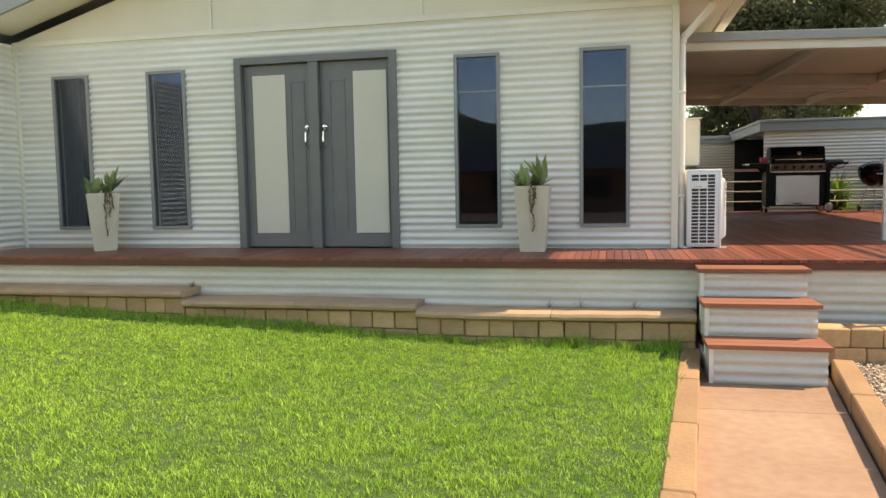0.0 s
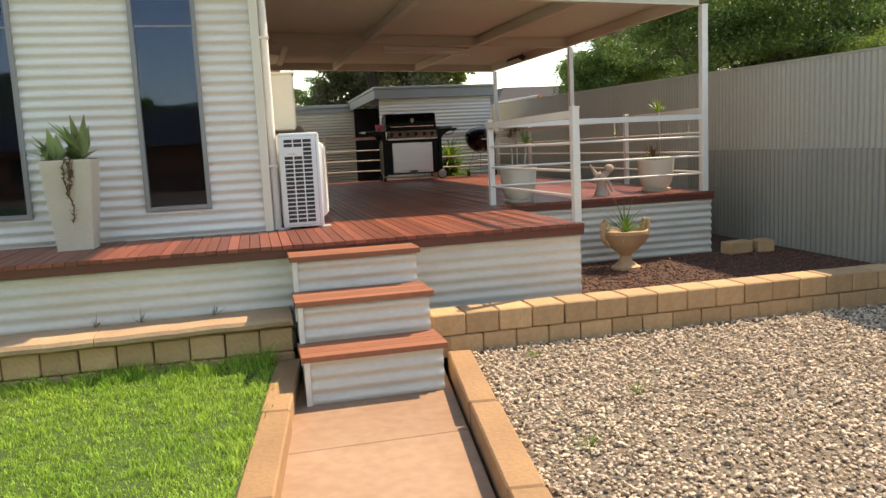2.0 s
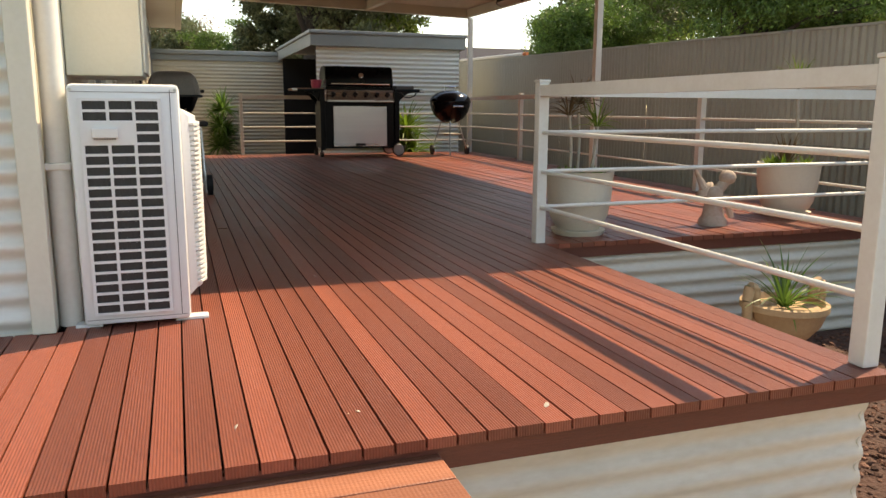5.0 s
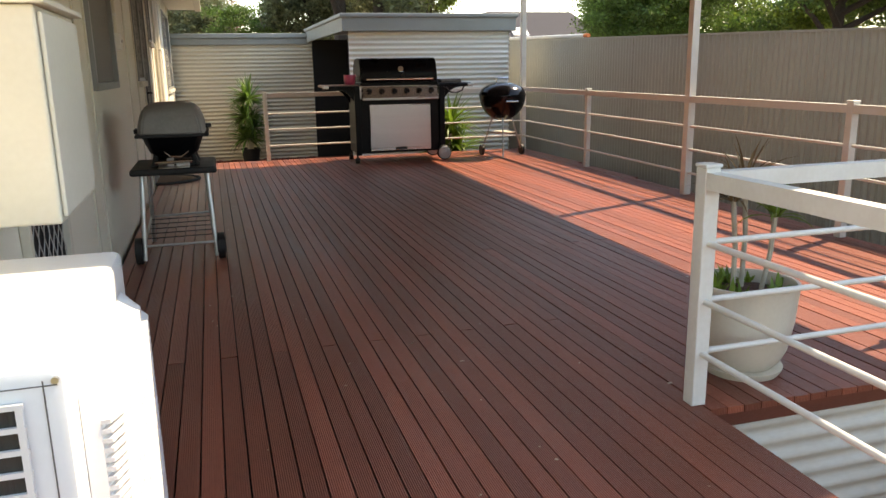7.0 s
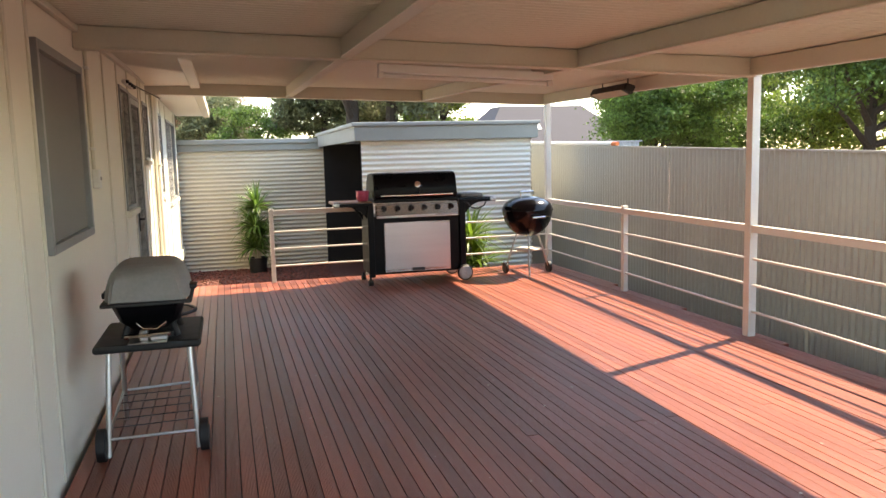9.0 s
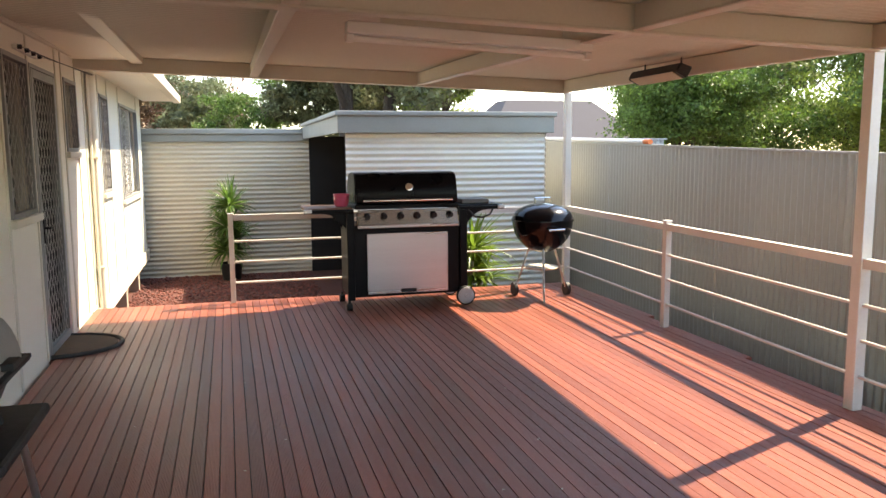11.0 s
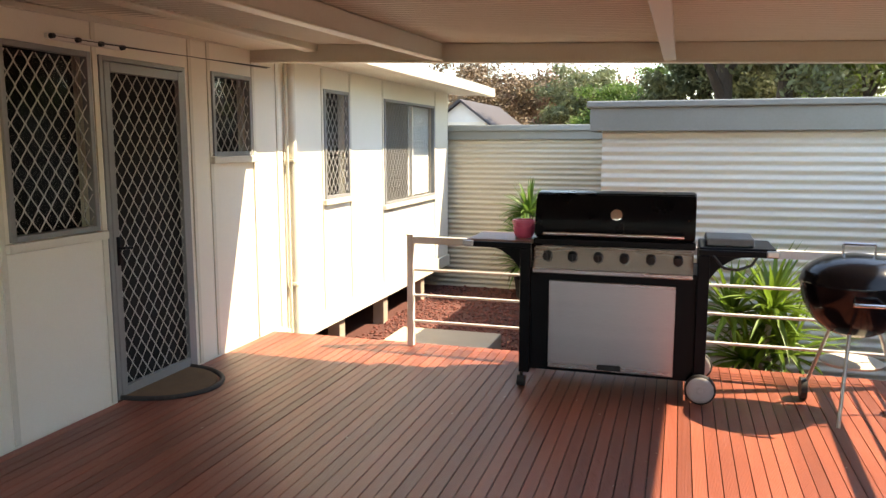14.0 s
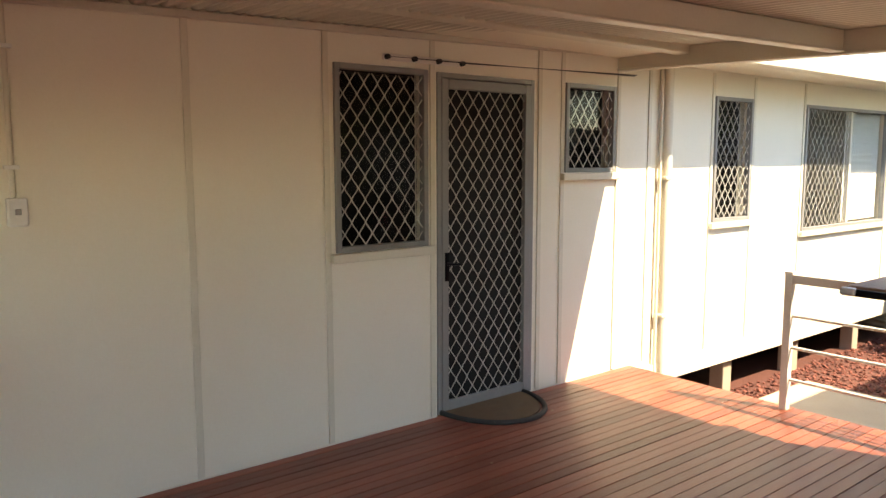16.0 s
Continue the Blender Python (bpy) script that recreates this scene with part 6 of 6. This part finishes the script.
for i, (x, y) in enumerate(((-1.4, 38.0), (0.2, 40.0), (1.2, 41.5))):
    t = thing("bare_tree", "bare pinkish deciduous tree in the distance", "tree", (x, y, -0.4), group="bare trees")
    rnd = random.Random(70 + i)
    bm = bmesh.new()
    rod(bm, (0, 0, 0), (0, 0, 2.6), 0.13, 0.1, 8)
    tips = []
    for k in range(16):
        a, el = rnd.uniform(0, 6.28), rnd.uniform(0.5, 1.4)
        s = Vector((0, 0, rnd.uniform(1.5, 2.6)))
        e = s + Vector((math.cos(a) * math.cos(el), math.sin(a) * math.cos(el), math.sin(el))) * rnd.uniform(1.8, 3.2)
        rod(bm, s, e, 0.05, 0.02, 5)
        for j in range(9):
            m0 = s.lerp(e, rnd.uniform(0.3, 1))
            e2 = m0 + Vector((rnd.uniform(-1, 1), rnd.uniform(-1, 1), rnd.uniform(0, 1))) * 0.8
            rod(bm, m0, e2, 0.018, 0.008, 4)
            tips.append(tuple(e2))
    part("branch_work", bm, "twig_pink", t)
    leaf_cloud("bud_cloud", tips, 90, 0.055, "twig_pink", t, 80 + i, 0.22, 0.22, 0.22)

far = thing("neighbour_house", "distant white house with grey hipped roof", "house", (16.8, 41.0, -0.4))
bm = bmesh.new()
box(bm, (-3.5, 0.4, 0), (3.5, 6, 3.0))
part("wall", bm, "cream", far)
bm = bmesh.new()
slab8(bm, [(-4, 0, 2.9), (4, 0, 2.9), (4, 6.6, 2.9), (-4, 6.6, 2.9), (-2.2, 2.6, 4.9), (2.2, 2.6, 4.9), (2.2, 4, 4.9), (-2.2, 4, 4.9)])
rf = part("roof", bm, "roof_far", far, "grey hipped sheet roof")
bm = bmesh.new()
slab8(bm, [(-1.5, 1.0, 3.62), (-0.7, 1.0, 3.62), (-0.7, 1.5, 4.0), (-1.5, 1.5, 4.0), (-1.5, 0.97, 3.72), (-0.7, 0.97, 3.72), (-0.7, 1.47, 4.10), (-1.5, 1.47, 4.10)])
part("skylight", bm, "white_plastic", rf, "bright white roof window")
# opaque window; the room's shade is painted as near-black
bm = bmesh.new()
box(bm, (-1.4, 0.37, 1.0), (-0.2, 0.39, 2.1))
part("window", bm, "shade_in", far)
nsh = thing("neighbour_shed", "blue-grey corrugated shed just beyond the fence", "shed", (8.35, 21.5, -0.4))
bm = bmesh.new()
corrugated(bm, (-1.0, 0, 0), (0, 0, 1), (1, 0, 0), (0, -1, 0), 2.72, 0, 2.0, 0.09, 0.012)
part("wall", bm, "blue_steel", nsh, "blue-grey ribbed sheet wall")
bm = bmesh.new()
corrugated(bm, (-1.0, 0, 0), (0, 0, 1), (0, 1, 0), (-1, 0, 0), 2.72, 0, 1.6, 0.09, 0.012)
part("wall", bm, "blue_steel", nsh)
bm = bmesh.new()
box(bm, (-1.05, -0.05, 2.721), (1.05, 1.65, 2.745), 0.004)
part("roof", bm, "blue_steel", nsh, "flat blue-grey sheet roof")

fp = thing("pole", "white pole with orange end lying along the fence top", "pole", (FX + 0.012 + 0.0455 * 10.7, 18.7, fence_top(18.7) + 0.035), -2.6)
bm = bmesh.new()
rod(bm, (0, -1.62, -0.044), (0, 1.75, 0.047), 0.026, 0.026, 12)
part("shaft", bm, "white_plastic", fp, "", True)
bm = bmesh.new()
rod(bm, (0, -1.76, -0.048), (0, -1.621, -0.044), 0.028, 0.028, 12)
part("end_cap", bm, "orange", fp, "bright orange end cap", True)

hut = thing("outbuilding", "small distant white gabled outbuilding", "outbuilding", (-1.15, 29.0, -0.2))
bm = bmesh.new()
box(bm, (-0.62, 0.1, 0), (0.62, 4.0, 2.98))
part("wall", bm, "cream", hut)
bm = bmesh.new()
slab8(bm, [(-0.6, 0.12, 2.985), (0.6, 0.12, 2.985), (0.6, 3.9, 2.985), (-0.6, 3.9, 2.985), (-0.01, 0.12, 3.44), (0.01, 0.12, 3.44), (0.01, 3.9, 3.44), (-0.01, 3.9, 3.44)])
part("gable", bm, "white_plastic", hut)
for s_ in (-1, 1):
    bm = bmesh.new()
    slab8(bm, [(s_ * 0.78, -0.05, 2.86), (s_ * 0.005, -0.05, 3.46), (s_ * 0.005, 4.1, 3.46), (s_ * 0.78, 4.1, 2.86), (s_ * 0.78, -0.05, 2.92), (s_ * 0.005, -0.05, 3.52), (s_ * 0.005, 4.1, 3.52), (s_ * 0.78, 4.1, 2.92)])
    bmesh.ops.recalc_face_normals(bm, faces=bm.faces)
    part("roof", bm, "roof_far", hut, "pale sheet roof slope")

# street side, seen in the window glass
for i in range(9):
    tree(-34 + i * 9.0, -40 - (i % 3) * 4.0, 5.5, 3.4, 2.6, "leaf_green" if i % 2 else "leaf_gum", "dark tree across the street in front", 90 + i, 0.18, 60, 90, 0.34)
sh = thing("street_house", "low brick house with dark roof across the street", "house", (-4, -30, -0.4))
bm = bmesh.new()
box(bm, (-11, -6, 0), (11, 0, 2.5))
part("wall", bm, "brick_red", sh, "orange-red brick wall")
bm = bmesh.new()
slab8(bm, [(-12, -7, 2.5), (12, -7, 2.5), (12, 1.4, 2.5), (-12, 1.4, 2.5), (-9, -4, 4.4), (9, -4, 4.4), (9, -2.5, 4.4), (-9, -2.5, 4.4)])
part("roof", bm, "roof_dark", sh, "dark hipped sheet roof")
# opaque windows coloured near-black for the unlit rooms behind
for x in (-7, -2.5, 3, 7.5):
    bm = bmesh.new()
    box(bm, (x - 0.8, 0.003, 0.9), (x + 0.8, 0.05, 2.1), 0.01)
    part("window", bm, "shade_in", sh, "dark window")
up = thing("utility_pole", "tall timber utility pole beside the street", "pole", (1.1, -16, -0.4))
bm = bmesh.new()
rod(bm, (0, 0, 0), (0, 0, 9.0), 0.15, 0.11, 12)
part("shaft", bm, "bark", up, "", True)
bm = bmesh.new()
box(bm, (-1.0, -0.06, 8.2), (1.0, 0.06, 8.34), 0.01)
part("crossarm", bm, "bark", up)
ff = thing("street_fence", "dark steel fence along the street", "fence", (0, -9.5, -0.3), kind="structure")
for i in range(2):
    bm = bmesh.new()
    box(bm, (-16, -0.02, 0.15 + i * 1.0), (6, 0.02, 0.2 + i * 1.0))
    part("rail", bm, "black", ff)
bars = bmesh.new()
for i in range(150):
    box(bars, (-15.9 + i * 0.146, -0.01, 0.0), (-15.88 + i * 0.146, 0.01, 1.3))
part("bar", bars, "black", ff)
hill = thing("hill_line", "low dark scrubby hill line on the horizon", "backdrop", (0, -190, -1), kind="structure")
bm = bmesh.new()
prev = None
for i in range(61):
    x = -300 + i * 10
    hh = 16 + 9 * math.sin(i * 0.31) + 5 * math.sin(i * 0.83 + 1)
    row = (bm.verts.new((x, 0, 0)), bm.verts.new((x, -30, hh)))
    if prev:
        bm.faces.new((prev[0], row[0], row[1], prev[1]))
    prev = row
part("slope", bm, "hill", hill)

for i, (x, y, z) in enumerate(((-0.62, 6.80, 0.235), (-0.35, 6.83, 0.235), (-4.05, 6.8, 0.375), (0.1, 6.82, 0.235), (2.05, 6.15, -0.1), (2.3, 5.3, -0.1), (1.75, 4.7, -0.1))):
    wd = thing("weed", "small straggly weed growing from a crack" if i < 4 else "small green weed among the pebbles", "weed", (x, y, z), group="weeds")
    bm = bmesh.new()
    blades(bm, 9 if i < 4 else 22, 0.10, 0.006, 1, 0.8, (0, 0, 0), 0.5, 700 + i, 3)
    part("leaf_tuft", bm, "leaf_dry" if i < 4 else "leaf_bright", wd)

# ---- loose stuff: grass, pebbles, scoria ----
def scatter(name, verts, faces, mat, label, category):
    me = bpy.data.meshes.new(name)
    me.from_pydata(verts.reshape(-1, 3).tolist(), [], faces.tolist())
    me.materials.append(M[mat])
    return tagged(new(name, me), label, category, "", "stuff")


rng = np.random.default_rng(5)
N = 400000
gy = 1.6 + (6.62 - 1.6) * rng.random(N) ** 0.9
gx = -7.0 + 7.9 * rng.random(N)
edge = 0.40 + 0.112 * (gy - 6.1)
keep = (gx < edge + rng.normal(0, 0.02, N)) & (gx > -6.9)
gx, gy = gx[keep], gy[keep]
n = len(gx)
gz = -0.05 + 0.24 * np.clip((-1.2 - gx) / 4.6, 0, 1) - 0.005
ang = rng.uniform(0, 2 * np.pi, n)
patch = 0.5 + 0.5 * np.sin(gx * 2.1 + 1.3 * np.sin(gy * 1.7)) * np.sin(gy * 2.6 + 0.7)
cell = rng.random((140, 160))
tuft = cell[((gy - 1.5 + 0.02 * np.sin(gx * 31)) / 0.06).astype(int) % 140, ((gx + 7.5 + 0.02 * np.sin(gy * 27)) / 0.07).astype(int) % 160]
hgt = rng.uniform(0.012, 0.036, n) * (0.8 + 0.35 * patch) * (0.35 + 1.15 * tuft)
# uncut edge tufts; extra height by the wall also imitates the eave's shadow band
hgt *= 1 + 1.5 * np.clip((gy - 6.36) / 0.12, 0, 1) + 0.7 * np.clip((gx - edge[keep] + 0.10) / 0.06, 0, 1)
lean = rng.uniform(0.2, 1.0, n) * hgt
wid = rng.uniform(0.0016, 0.0033, n)
p = np.stack([gx, gy, gz], 1)
side = np.stack([np.cos(ang), np.sin(ang), 0 * ang], 1) * wid[:, None]
ld = rng.uniform(0, 2 * np.pi, n)
tip = p + np.stack([np.cos(ld) * lean, np.sin(ld) * lean, hgt], 1)
mid = p + np.stack([np.cos(ld) * lean * 0.3, np.sin(ld) * lean * 0.3, hgt * 0.6], 1)
V = np.stack([p - side, p + side, mid + side * 0.8, mid - side * 0.8, tip], 1)
base = (np.arange(n) * 5)[:, None]
me = bpy.data.meshes.new("grass")
quads = (base + np.array([[0, 1, 2, 3]])).tolist()
tris = (base + np.array([[3, 2, 4]])).tolist()
me.from_pydata(V.reshape(-1, 3).tolist(), [], quads + tris)
me.materials.append(M["grass"])
tagged(new("grass", me), "short bright green lawn grass blades", "grass", "", "stuff")

ICO = bmesh.new()
bmesh.ops.create_icosphere(ICO, subdivisions=1, radius=1.0)
ico_v = np.array([v.co[:] for v in ICO.verts])
ico_f = np.array([[v.index for v in f.verts] for f in ICO.faces])
ICO.free()


def stones(name, xs, ys, zs, sizes, mat, label, category, flat=0.6, seed=1):
    rng = np.random.default_rng(seed)
    n = len(xs)
    k = len(ico_v)
    sc = sizes[:, None] * np.stack([rng.uniform(0.7, 1.4, n), rng.uniform(0.7, 1.1, n), rng.uniform(0.45, 0.9, n) * flat / 0.6], 1)
    a = rng.uniform(0, 2 * np.pi, n)
    v = ico_v[None] * (1 + rng.normal(0, 0.13, (n, k, 1))) * sc[:, None, :]
    x = v[..., 0] * np.cos(a)[:, None] - v[..., 1] * np.sin(a)[:, None]
    y = v[..., 0] * np.sin(a)[:, None] + v[..., 1] * np.cos(a)[:, None]
    tilt = rng.normal(0, 0.35, n)[:, None]
    z = v[..., 2] + x * tilt
    out = np.stack([x + xs[:, None], y + ys[:, None], z + zs[:, None]], 2)
    f = (np.arange(n) * k)[:, None, None] + ico_f[None]
    return scatter(name, out, f.reshape(-1, 3), mat, label, category)


N = 62000
py = 1.2 + 5.25 * rng.random(N)
px = 0.6 + 5.3 * rng.random(N)
keep = px > 1.62 + 0.14 * (py - 5.85)
px, py = px[keep], py[keep]
stones("pebbles", px, py, -0.10 + rng.uniform(0.0, 0.022, len(px)), rng.uniform(0.006, 0.0135, len(px)), "pebble", "loose mixed grey and tan pebbles", "pebbles", 0.6, 7)
N = 11000
mx, my = 0.45 + 5.4 * rng.random(N), 17.3 + 5.25 * rng.random(N)
keep = ~((mx > 1.03) & (mx < 2.16) & (my < 19.14)) & ~((mx > 3.1) & (my > 18.35))
mx, my = mx[keep], my[keep]
stones("scoria", mx, my, 0.10 + rng.uniform(0.0, 0.012, len(mx)), rng.uniform(0.012, 0.026, len(mx)), "mulch", "loose dark red scoria chips", "gravel", 0.6, 8)
N = 6000
mx, my = 2.75 + 3.1 * rng.random(N), 6.75 + 2.1 * rng.random(N)
stones("bark_chips", mx, my, rng.uniform(-0.004, 0.006, N), rng.uniform(0.006, 0.018, N), "chip", "reddish-brown bark chips on the soil", "bark chips", 0.6, 9)

# pale flecks and small leaf litter trodden onto the deck
N = 160
fx, fy = 0.9 + 4.0 * rng.random(N), 6.9 + 10.0 * rng.random(N)
keep = (fx < 2.6) | (fy > 9.0)
fx, fy = fx[keep], fy[keep]
stones("litter", fx, fy, DECK + 0.002 + 0 * fx, rng.uniform(0.003, 0.009, len(fx)), "pot_white", "tiny pale flecks and leaf litter on the deck", "litter", 0.12, 12)
